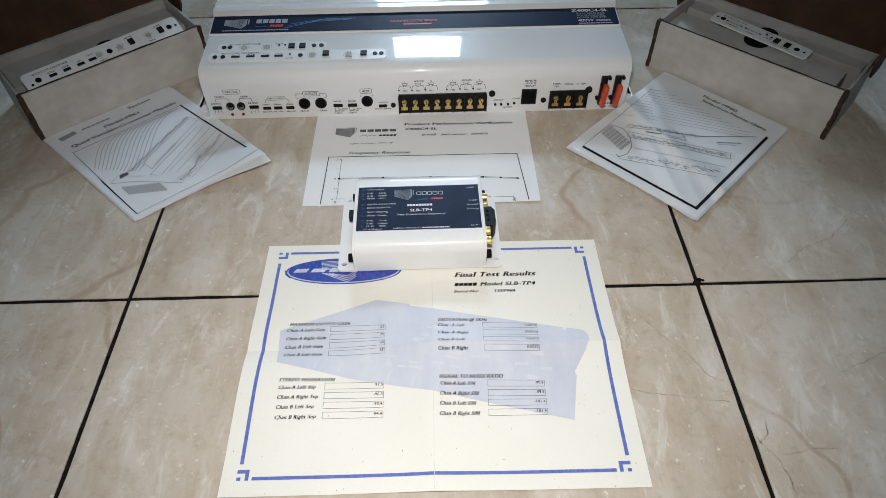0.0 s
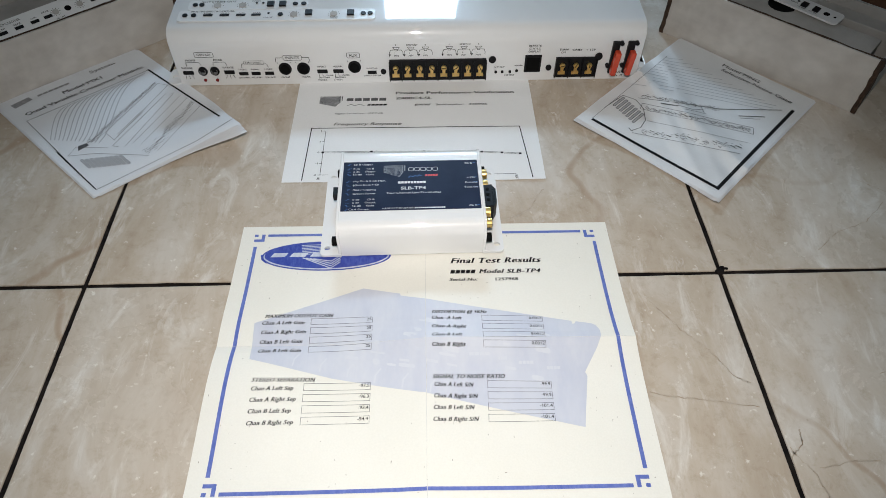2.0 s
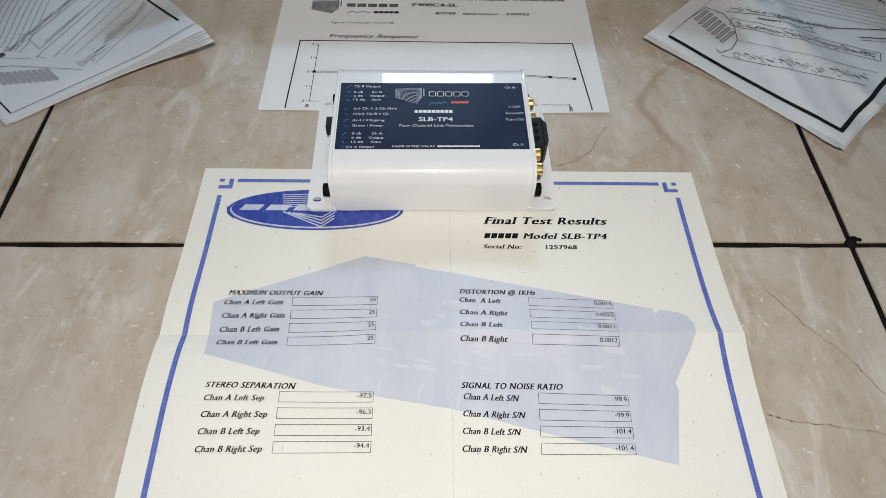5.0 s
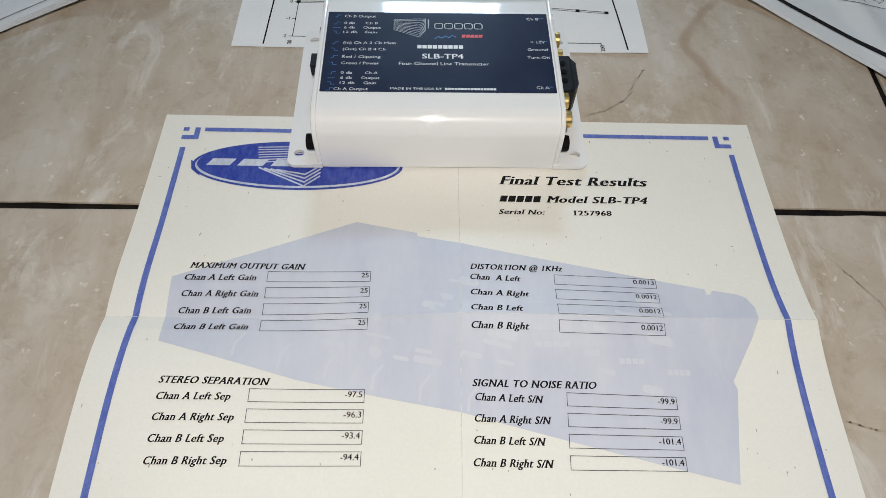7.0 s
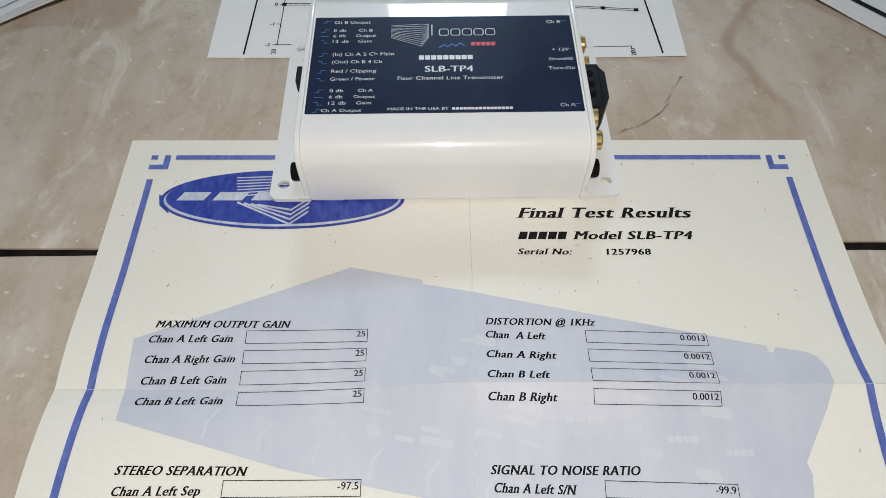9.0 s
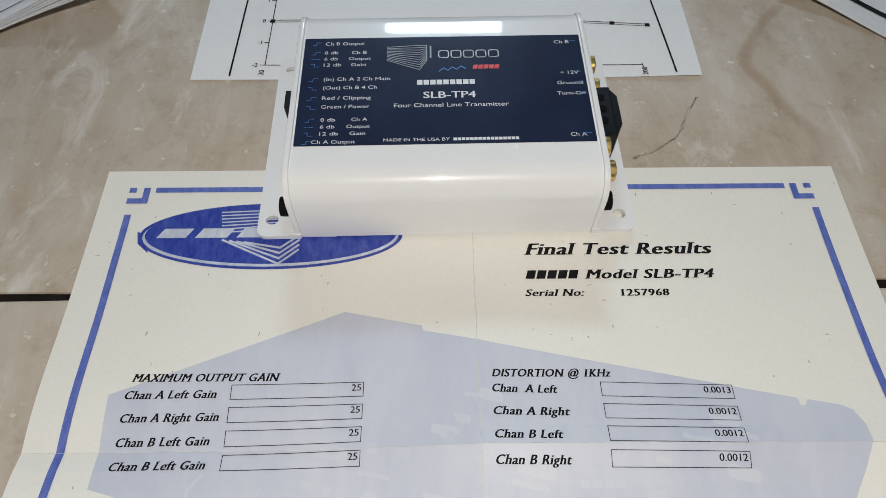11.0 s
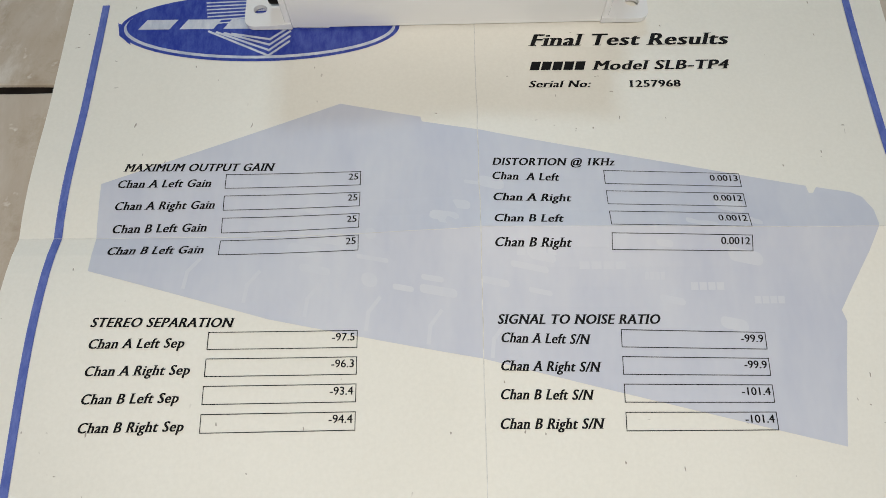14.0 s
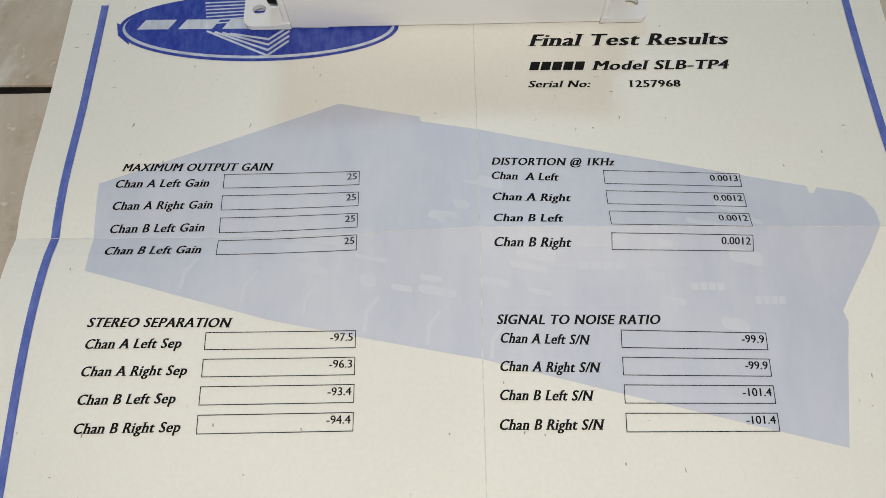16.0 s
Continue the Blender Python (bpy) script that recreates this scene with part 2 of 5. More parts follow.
def flat(points, z=0.0):
    bm = bmesh.new()
    bm.faces.new([bm.verts.new((x, y, z)) for x, y in points])
    return bm


def slab(points, z0, z1, bevel=0.0):
    """A flat outline given thickness."""
    bm = flat(points, z0)
    f = bmesh.ops.extrude_face_region(bm, geom=bm.faces[:])
    bmesh.ops.translate(bm, verts=[v for v in f["geom"] if isinstance(v, bmesh.types.BMVert)], vec=(0, 0, z1 - z0))
    bmesh.ops.recalc_face_normals(bm, faces=bm.faces[:])
    if bevel:
        top = [e for e in bm.edges if all(abs(v.co.z - z1) < 1e-7 for v in e.verts)]
        bmesh.ops.bevel(bm, geom=top, offset=bevel, segments=2, profile=0.6, affect="EDGES")
    return bm


def round_rect(x0, x1, y0, y1, r, n=5):
    pts = []
    for cx, cy, a in ((x1 - r, y1 - r, 0), (x0 + r, y1 - r, 90), (x0 + r, y0 + r, 180), (x1 - r, y0 + r, 270)):
        for i in range(n + 1):
            t = radians(a + 90 * i / n)
            pts.append((cx + r * math.cos(t), cy + r * math.sin(t)))
    return pts


def line(pts, w, closed=False):
    """A drawn line of even width along points, as separate short quads."""
    bm = bmesh.new()
    seq = list(zip(pts, pts[1:])) + ([(pts[-1], pts[0])] if closed else [])
    for (ax, ay), (bx, by) in seq:
        d = Vector((bx - ax, by - ay))
        if d.length < 1e-9:
            continue
        d.normalize()
        nx, ny, e = -d.y * w / 2, d.x * w / 2, w / 2
        ax2, ay2, bx2, by2 = ax - d.x * e, ay - d.y * e, bx + d.x * e, by + d.y * e
        bm.faces.new([bm.verts.new((x, y, 0)) for x, y in ((ax2 - nx, ay2 - ny), (bx2 - nx, by2 - ny), (bx2 + nx, by2 + ny), (ax2 + nx, ay2 + ny))])
    return bm


def raw_text(s, shear=0.0, bold=0.0, res=3, space=1.0):
    cu = bpy.data.curves.new("tmp", "FONT")
    cu.body, cu.size, cu.shear, cu.offset, cu.resolution_u, cu.fill_mode, cu.space_character = s, 1.0, shear, bold, res, "FRONT", space
    ob = new("tmp", cu)
    bpy.context.view_layer.update()
    me = bpy.data.meshes.new_from_object(ob.evaluated_get(bpy.context.evaluated_depsgraph_get()))
    bpy.data.objects.remove(ob)
    bpy.data.curves.remove(cu)
    bm = bmesh.new()
    bm.from_mesh(me)
    bpy.data.meshes.remove(me)
    return bm


_h = raw_text("H")
CAP = max(v.co.y for v in _h.verts)
_h.free()
_x = raw_text("x")
XH = max(v.co.y for v in _x.verts)
_x.free()


def serif_text(s, shear, res):
    """Letters with small feet and caps on their stems, leaned by shear."""
    bm = raw_text(s, 0.0, 0.0, res, 1.10)
    feet = []
    for e in bm.edges:
        if len(e.link_faces) != 1:
            continue
        (xa, ya), (xb, yb) = e.verts[0].co.xy, e.verts[1].co.xy
        xa, xb = min(xa, xb), max(xa, xb)
        if abs(ya - yb) > 0.004 or not 0.04 < xb - xa < 0.17:
            continue
        for level, h in ((0.0, 0.035), (CAP, -0.035), (XH, -0.040)):
            if abs(ya - level) < 0.006:
                out = 0.075 if level != XH else 0.0
                feet.append((xa - 0.075, xb + out, level, level + h))
    for xa, xb, y0, y1 in feet:
        bm.faces.new([bm.verts.new(c) for c in ((xa, min(y0, y1), 0.00002), (xb, min(y0, y1), 0.00002), (xb, max(y0, y1), 0.00002), (xa, max(y0, y1), 0.00002))])
    for v in bm.verts:
        v.co.x += shear * v.co.y
    return bm


def text(s, x, y, cap, width=None, shear=0.0, bold=0.0, align="L", res=3, serif=False):
    """Words in the built-in font, baseline at y, capitals cap high, stretched to the width given; x is the start, the middle (C) or the end (R)."""
    def strike():
        return serif_text(s, shear, res) if serif else raw_text(s, shear, 0.0, res)

    bm = strike()
    if bold > 0.005:
        # heavier strokes: struck again, a little to the side
        bm = join(bm, moved(strike(), Matrix.Translation((bold * 1.5, 0, 0.00003))), moved(strike(), Matrix.Translation((bold * 3.0, 0, 0.00006))))
    x0, x1 = min(v.co.x for v in bm.verts), max(v.co.x for v in bm.verts)
    k = cap / CAP
    kx = width / (x1 - x0) if width else k
    off = {"L": 0.0, "C": -(x1 - x0) * kx / 2, "R": -(x1 - x0) * kx}[align]
    for v in bm.verts:
        v.co = Vector((x + off + (v.co.x - x0) * kx, y + v.co.y * k, v.co.z))
    return bm


def word_blocks(x, y, cap, width, n, lean=0.0):
    """A name that is not lettered: n plain blocks of its size."""
    step = width / n
    bms = []
    for i in range(n):
        a, b = x + i * step + step * 0.07, x + (i + 1) * step - step * 0.10
        bms.append(flat([(a, y), (b, y), (b + lean * cap, y + cap), (a + lean * cap, y + cap)]))
    return join(*bms)


def fan_mark(x0, x1, y0, y1, rows=9, w=0.0003):
    """A plain fan of stacked lines that bend at a corner, in a given box."""
    xc = x0 + (x1 - x0) * 0.72
    bms = []
    for i in range(rows):
        k = i / (rows - 1)
        yl, yc, yr = y1 - k * (y1 - y0) * 0.55 - 0.06 * (y1 - y0), y1 - k * (y1 - y0), y1 - k * (y1 - y0) * 0.62 - 0.02 * (y1 - y0)
        bms.append(line([(x0, yl), (xc, yc), (x0 + (x1 - x0) * 0.88, yr)], w))
    bms.append(line([(x1 - (x1 - x0) * 0.03, y1 - (y1 - y0) * 0.05), (x1 - (x1 - x0) * 0.03, y1 - (y1 - y0) * 0.5)], w * 2.2))
    bms.append(line([(x1 - (x1 - x0) * 0.12, y1), (x1 - (x1 - x0) * 0.12, y1 - (y1 - y0) * 0.62)], w * 1.6))
    return join(*bms)


def drape(bm, xs, ys, zfun, lift):
    """Cuts a flat print along the sheet's own grid and lays it on the sheet's relief."""
    for axis, cuts in ((0, xs), (1, ys)):
        lo, hi = min(v.co[axis] for v in bm.verts), max(v.co[axis] for v in bm.verts)
        for c in cuts:
            if lo < c < hi:
                co, no = [0, 0, 0], [0, 0, 0]
                co[axis], no[axis] = c, 1
                bmesh.ops.bisect_plane(bm, geom=bm.verts[:] + bm.edges[:] + bm.faces[:], plane_co=co, plane_no=no, dist=1e-7)
    for v in bm.verts:
        v.co.z += zfun(v.co.x, v.co.y) + lift
    return bm


def settle(bm, zfun, lift):
    for v in bm.verts:
        v.co.z += zfun(v.co.x, v.co.y) + lift
    return bm


def smooth01(a, b, x):
    t = min(1.0, max(0.0, (x - a) / (b - a)))
    return t * t * (3 - 2 * t)


def sheet(xs, ys, zfun, thick):
    """A paper sheet with relief and thickness."""
    bm = bmesh.new()
    rows = [[[bm.verts.new((x, y, zfun(x, y) - dz)) for x in xs] for y in ys] for dz in (0, thick)]
    top, low = rows
    nx, ny = len(xs) - 1, len(ys) - 1
    for j in range(ny):
        for i in range(nx):
            bm.faces.new((top[j][i], top[j][i + 1], top[j + 1][i + 1], top[j + 1][i]))
            bm.faces.new((low[j][i], low[j + 1][i], low[j + 1][i + 1], low[j][i + 1]))
    for i in range(nx):
        bm.faces.new((low[0][i], low[0][i + 1], top[0][i + 1], top[0][i]))
        bm.faces.new((low[ny][i + 1], low[ny][i], top[ny][i], top[ny][i + 1]))
    for j in range(ny):
        bm.faces.new((low[j + 1][0], low[j][0], top[j][0], top[j + 1][0]))
        bm.faces.new((low[j][nx], low[j + 1][nx], top[j + 1][nx], top[j][nx]))
    return bm


# ---- the room ----
JX, JY, PX, PY, SKEW = -0.243, 0.1640, 0.4583, 0.4425, 0.0075
X0, X1, Y0, Y1, ZC = JX - 4 * PX, JX + 6 * PX, JY - 5 * PY, WIN_Y, 2.6
floor = thing("floor", "beige marbled ceramic floor tiles with dark grout joints", "floor", kind="structure")
part("grout", cuboid(X0, X1, Y0, Y1, -0.05, -0.0012), M_GROUT, floor, "dark brown sunken grout")
WT = 0.15
tagged(part("wall_west", cuboid(X0 - WT, X0, Y0 - WT, Y1 + WT, -0.05, ZC), M_WALL), "plain off-white painted wall of the room", "wall", kind="structure")
tagged(part("wall_east", cuboid(X1, X1 + WT, Y0 - WT, Y1 + WT, -0.05, ZC), M_WALL), "plain off-white painted wall of the room", "wall", kind="structure")
tagged(part("wall_south", cuboid(X0, X1, Y0 - WT, Y0, -0.05, ZC), M_WALL), "plain off-white painted wall of the room", "wall", kind="structure")
wx0, wx1 = WIN_X - WIN_W / 2, WIN_X + WIN_W / 2
tagged(part("wall_north", join(cuboid(X0, wx0, Y1, Y1 + WT, -0.05, ZC), cuboid(wx1, X1, Y1, Y1 + WT, -0.05, ZC),
                              cuboid(wx0, wx1, Y1, Y1 + WT, -0.05, WIN_Z0), cuboid(wx0, wx1, Y1, Y1 + WT, WIN_Z1, ZC)), M_WALL),
       "plain off-white painted wall with a small window", "wall", kind="structure")
tagged(part("ceiling", cuboid(X0 - WT, X1 + WT, Y0 - WT, Y1 + WT, ZC, ZC + 0.12), M_CEIL), "plain white painted ceiling of the room", "ceiling", kind="structure")
win = thing("window_1", "small bright window high in the wall", "window", kind="structure")
for a, b, c, d in ((wx0 - 0.03, wx0, WIN_Z0 - 0.03, WIN_Z1 + 0.03), (wx1, wx1 + 0.03, WIN_Z0 - 0.03, WIN_Z1 + 0.03), (wx0, wx1, WIN_Z0 - 0.03, WIN_Z0), (wx0, wx1, WIN_Z1, WIN_Z1 + 0.03)):
    part("window_frame", cuboid(a, b, Y1 - 0.015, Y1 - 0.002, c, d, 0.002), M_FRAME, win)
# Invented body and cord around the added spot, kept out of view.
lamp_body = thing("added_lamp", "added unseen lamp, fixed stand-in for a torch carried with the camera", "lamp")
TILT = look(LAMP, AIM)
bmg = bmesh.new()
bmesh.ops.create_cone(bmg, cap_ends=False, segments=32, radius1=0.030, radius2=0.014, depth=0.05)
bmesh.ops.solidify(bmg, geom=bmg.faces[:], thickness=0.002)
part("shade", bmg, M_FRAME, lamp_body, m=TILT @ Matrix.Translation((0, 0, 0.028)), smooth=True)
part("bulb_holder", rod(0.013, 0.03, 0.09, 24), M_FRAME, lamp_body, m=TILT)
part("cord", cuboid(LAMP.x - 0.003, LAMP.x + 0.003, LAMP.y - 0.046, LAMP.y - 0.040, LAMP.z + 0.07, ZC), M_FRAME, lamp_body)

# ---- certificate ----
FOLD_Y = 0.1092
CXS = [-0.1390 + 0.2788 * i / 48 for i in range(49)]
CYS = [FOLD_Y * j / 19 for j in range(20)] + [FOLD_Y + (0.2159 - FOLD_Y) * j / 19 for j in range(1, 20)]


def cert_z(x, y):
    """Quarter folds: the cross fold is a ridge on one half and a valley on the other."""
    d = abs(y - FOLD_Y)
    right, left = smooth01(-0.075, 0.030, x), smooth01(0.015, 0.125, -x)
    ridge = (0.0062 * right - 0.0010 * smooth01(0.05, 0.10, x)) * math.exp(-d / 0.019) * (1 - smooth01(0.05, 0.10, d))
    fade = smooth01(0.012, 0.050, d) if y > FOLD_Y else smooth01(0.025, 0.095, d)
    dip = (0.0018 if y > FOLD_Y else 0.0038) * left * (1 - math.exp(-d / 0.011)) * (1 - fade)
    mid = 0.0024 * math.exp(-abs(x) / 0.026) * (1 - smooth01(0.13, 0.175, y))
    wave = 0.0003 * (1 + noise.noise(Vector((x * 18, y * 18, 3.0)))) * (1 - smooth01(0.15, 0.19, y))
    low = 0.0022 * max(0.0, 1 - abs(x) / 0.05) * (1 - smooth01(0.0, 0.035, y))
    return 0.0004 + ridge + dip + max(mid, low) + wave


cert = thing("certificate", "folded cream parchment certificate with blue border lying on tiles", "paper")
part("paper_sheet", sheet(CXS, CYS, cert_z, 0.00012), M_CERT, cert, smooth=False)
L1, L2 = 0.00012, 0.00022


def cert_print(name, bm, mat, lift=L2, fine=False, label=""):
    return part(name, settle(bm, cert_z, lift) if fine else drape(bm, CXS, CYS, cert_z, lift), mat, cert, label)


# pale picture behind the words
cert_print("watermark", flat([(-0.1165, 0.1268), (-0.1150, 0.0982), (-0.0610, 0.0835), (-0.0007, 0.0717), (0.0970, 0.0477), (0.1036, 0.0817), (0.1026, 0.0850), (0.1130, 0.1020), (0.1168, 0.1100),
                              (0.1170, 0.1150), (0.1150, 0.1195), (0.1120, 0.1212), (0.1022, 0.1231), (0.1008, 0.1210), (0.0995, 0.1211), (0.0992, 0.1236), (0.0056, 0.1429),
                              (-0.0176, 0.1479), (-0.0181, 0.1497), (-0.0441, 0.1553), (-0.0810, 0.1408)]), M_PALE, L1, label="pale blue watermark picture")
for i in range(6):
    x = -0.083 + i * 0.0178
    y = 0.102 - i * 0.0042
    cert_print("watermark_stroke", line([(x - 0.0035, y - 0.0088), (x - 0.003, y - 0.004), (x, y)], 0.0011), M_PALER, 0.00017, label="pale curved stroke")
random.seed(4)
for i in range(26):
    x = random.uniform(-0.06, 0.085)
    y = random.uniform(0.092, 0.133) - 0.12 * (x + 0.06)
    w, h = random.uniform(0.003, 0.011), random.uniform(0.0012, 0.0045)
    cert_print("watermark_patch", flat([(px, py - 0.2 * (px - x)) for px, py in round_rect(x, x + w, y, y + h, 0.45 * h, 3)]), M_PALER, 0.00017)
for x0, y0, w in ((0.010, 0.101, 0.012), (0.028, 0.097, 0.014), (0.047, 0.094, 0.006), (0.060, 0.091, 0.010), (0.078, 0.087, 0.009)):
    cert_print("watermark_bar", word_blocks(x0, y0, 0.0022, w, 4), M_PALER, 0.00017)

# worn creases
random.seed(12)
for x0, y0, x1, y1 in ((0.0, 0.0015, 0.0, 0.2140), (-0.1385, FOLD_Y, 0.1385, FOLD_Y)):
    pts = [(x0 + (x1 - x0) * t + (random.uniform(-0.00012, 0.00012) if x0 == x1 else 0), y0 + (y1 - y0) * t + (random.uniform(-0.00012, 0.00012) if y0 == y1 else 0)) for t in [q / 40 for q in range(41)]]
    cert_print("crease", line(pts, 0.00030 if x0 == x1 else 0.00016), M_CREASE, 0.00027)

# border
for x0, x1, y0, y1 in ((-0.1190, 0.1190, 0.2056, 0.2079), (-0.1190, 0.1190, 0.0105, 0.0128), (-0.1284, -0.1259, 0.0215, 0.1958), (0.1267, 0.1292, 0.0215, 0.1968)):
    cert_print("border_line", flat([(x0, y0), (x1, y0), (x1, y1), (x0, y1)]), M_BLUE)
for sx in (-1, 1):
    for top in (True, False):
        cy = 0.2079 if top else 0.0105
        dy = -1 if top else 1
        sq = [(0.1290, 0), (0.1263, 0), (0.1263, 0.0022), (0.1290, 0.0022)]
        el = [(0.1236, 0), (0.1211, 0), (0.1211, 0.0072), (0.1290, 0.0072), (0.1290, 0.0048), (0.1236, 0.0048)]
        for shape in (sq, el):
            cert_print("corner_ornament", flat([(sx * x, cy + dy * y) for x, y in shape]), M_BLUE)

# oval emblem, plain shapes only
EX, EY = -0.0732, 0.1862


def oval(rx, ry, n=64, dx=0.0, dy=0.0):
    return flat([(EX + dx + rx * math.cos(2 * math.pi * i / n), EY + dy + ry * math.sin(2 * math.pi * i / n)) for i in range(n)])


cert_print("emblem_rim", join(oval(0.0478, 0.0140), flat([(EX - 0.0487, EY + 0.0022), (EX - 0.0475, EY - 0.0030), (EX - 0.043, EY - 0.0070), (EX - 0.0455, EY + 0.0005)])), M_LOGO, 0.00016, label="deep blue oval emblem")
cert_print("emblem_ring", oval(0.0464, 0.0129), M_SILVER, 0.00020, label="silver-grey oval ring")
cert_print("emblem_field", oval(0.0456, 0.0125, dy=0.0007), M_LOGO, 0.00024)
for i in range(7):
    k = i / 6
    cert_print("emblem_stripe", line([(EX - 0.0190 + 0.0015 * k, EY + 0.0102 - 0.0088 * k), (EX + 0.0045, EY + 0.0112 - 0.0080 * k), (EX + 0.0120, EY + 0.0100 - 0.0066 * k)], 0.00055), M_SILVER, 0.00028)
for i in range(4):
    k = i / 3
    cert_print("emblem_chevron", line([(EX - 0.017 + 0.008 * k, EY - 0.0018 - 0.001 * k), (EX + 0.004, EY - 0.0118 + 0.0066 * k), (EX + 0.0105, EY - 0.0062 + 0.0062 * k)], 0.0008), M_SILVER, 0.00028)
for a, b in ((-0.0405, -0.0285), (-0.0265, -0.0135), (-0.0115, 0.0), (0.002, 0.0125), (0.0145, 0.0260)):
    cert_print("emblem_bar", flat([(EX + a - 0.0008, EY - 0.0008), (EX + b - 0.0022, EY - 0.0008), (EX + b + 0.0004, EY + 0.0032), (EX + a + 0.0018, EY + 0.0032)]), M_SILVER, 0.00034, label="silver slanted bar")

# words
SH, BO = 0.27, 0.024


def cert_words(s, x, y, cap, width=None, shear=SH, bold=BO, align="L"):
    return cert_print("lettering", text(s, x, y, cap, width, shear, bold, align, serif=shear > 0), M_INK, L2, True)


cert_words("Final Test Results", 0.0179, 0.1772, 0.0047, 0.0675, 0.28, 0.026)
cert_print("lettering", word_blocks(0.0176, 0.1674, 0.0034, 0.0185, 5, 0.28), M_INK, L2, True, "plain bars of a printed name")
cert_words("Model SLB-TP4", 0.0384, 0.1673, 0.0036, 0.0456, 0.28, 0.026)
cert_words("Serial No:", 0.0172, 0.1605, 0.0026, 0.0205, 0.28)
cert_words("1257968", 0.0500, 0.1604, 0.0026, 0.0168, 0.05)
cert_words("MAXIMUM OUTPUT GAIN", -0.1103, 0.1310, 0.0026, 0.0472, SH, 0.024)
cert_words("DISTORTION @ 1KHz", 0.0042, 0.1309, 0.0026, 0.0380, SH, 0.024)
cert_words("STEREO SEPARATION", -0.1108, 0.0812, 0.0027, 0.0404, SH, 0.024)
cert_words("SIGNAL TO NOISE RATIO", 0.0041, 0.0813, 0.0027, 0.0464, SH, 0.024)
# each group: left end of the words, box corners (top left, top right, bottom left, bottom right), words, values, word widths
GROUPS = (
    (-0.1110, (-0.0782, 0.1298), (-0.0364, 0.1302), (-0.0778, 0.1034), (-0.0362, 0.1041), ("Chan A Left Gain", "Chan A Right Gain", "Chan B Left Gain", "Chan B Left Gain"), ("25", "25", "25", "25"), (0.0285, 0.0302, 0.0283, 0.0283)),
    (0.0040, (0.0383, 0.1291), (0.0797, 0.1279), (0.0380, 0.1026), (0.0791, 0.1022), ("Chan  A Left", "Chan A Right", "Chan B Left", "Chan B Right"), ("0.0013", "0.0012", "0.0012", "0.0012"), (0.0205, 0.0235, 0.0205, 0.0225)),
    (-0.1100, (-0.0775, 0.0797), (-0.0356, 0.0802), (-0.0771, 0.0522), (-0.0353, 0.0528), ("Chan A Left Sep", "Chan A Right Sep", "Chan B Left Sep", "Chan B Right Sep"), ("-97.5", "-96.3", "-93.4", "-94.4"), (0.0262, 0.0285, 0.0262, 0.0282)),
    (0.0045, (0.0391, 0.0797), (0.0797, 0.0787), (0.0382, 0.0521), (0.0792, 0.0521), ("Chan A Left S/N", "Chan A Right S/N", "Chan B Left S/N", "Chan B Right S/N"), ("-99.9", "-99.9", "-101.4", "-101.4"), (0.0258, 0.0285, 0.0262, 0.0288)),
)


def bent(bm, tl, tr, bl, br):
    """Takes print from a flat 41.5 x 27.7 mm block to where the wavy sheet carries it."""
    for v in bm.verts:
        a, b = v.co.x / 0.0415, -v.co.y / 0.0277
        for i in (0, 1):
            v.co[i] = (tl[i] * (1 - a) + tr[i] * a) * (1 - b) + (bl[i] * (1 - a) + br[i] * a) * b
    return bm


for x, tl, tr, bl, br, words, values, widths in GROUPS:
    for i in range(4):
        d = -0.0076 * i
        cert_print("lettering", bent(text(words[i], x - tl[0], d - 0.0043, 0.0027, widths[i], SH, BO, serif=True), tl, tr, bl, br), M_INK, L2, True)
        cert_print("value_box", bent(line([(0, d), (0.0415, d), (0.0415, d - 0.0049), (0, d - 0.0049)], 0.00022, True), tl, tr, bl, br), M_INK)
        cert_print("lettering", bent(text(values[i], 0.0408, d - 0.0029, 0.0022, None, 0.0, 0.009, "R"), tl, tr, bl, br), M_INK, L2, True)

# ---- performance sheet under the two devices ----
PXS = [-0.1167 + 0.2162 * i / 24 for i in range(25)]
PYS = [0.2637 + 0.2794 * j / 30 for j in range(31)]


def ppv_z(x, y):
    return 0.0004 + 0.0003 * (1 + noise.noise(Vector((x * 12, y * 12, 9.0)))) * (1 - smooth01(0.36, 0.40, y)) + 0.001 * smooth01(0.06, 0.10, x) * (1 - smooth01(0.28, 0.33, y))


ppv = thing("performance_sheet", "white printed performance sheet with a frequency chart, under the amplifier", "paper")
part("paper_sheet", sheet(PXS, PYS, ppv_z, 0.00012), M_WHITEP, ppv)


def ppv_print(name, bm, mat=M_INK, fine=True, label=""):
    return part(name, settle(bm, ppv_z, 0.00015) if fine else drape(bm, PXS, PYS, ppv_z, 0.00015), mat, ppv, label)


ppv_print("lettering", text("Product Performance Verification", -0.0260, 0.3785, 0.0036, 0.1100, 0.0, 0.022))
ppv_print("lettering", text("Z400C4-SL", -0.0260, 0.3705, 0.0036, 0.0335, 0.0, 0.022))
ppv_print("lettering", text("8/9/95", -0.0085, 0.3612, 0.0026, 0.0148, 0.25, 0.016))
ppv_print("lettering", text("Serial number:", 0.0110, 0.3612, 0.0025, 0.0255, 0.0, 0.016))
ppv_print("lettering", text("330925", 0.0410, 0.3612, 0.0025, 0.0170, 0.0, 0.016))
ppv_print("lettering", text("Signal To Noise:  107.7 dB", -0.0800, 0.3500, 0.0019, 0.0430))
ppv_print("lettering", text("Frequency Response", -0.0800, 0.3345, 0.0036, 0.0600, 0.25, 0.008))
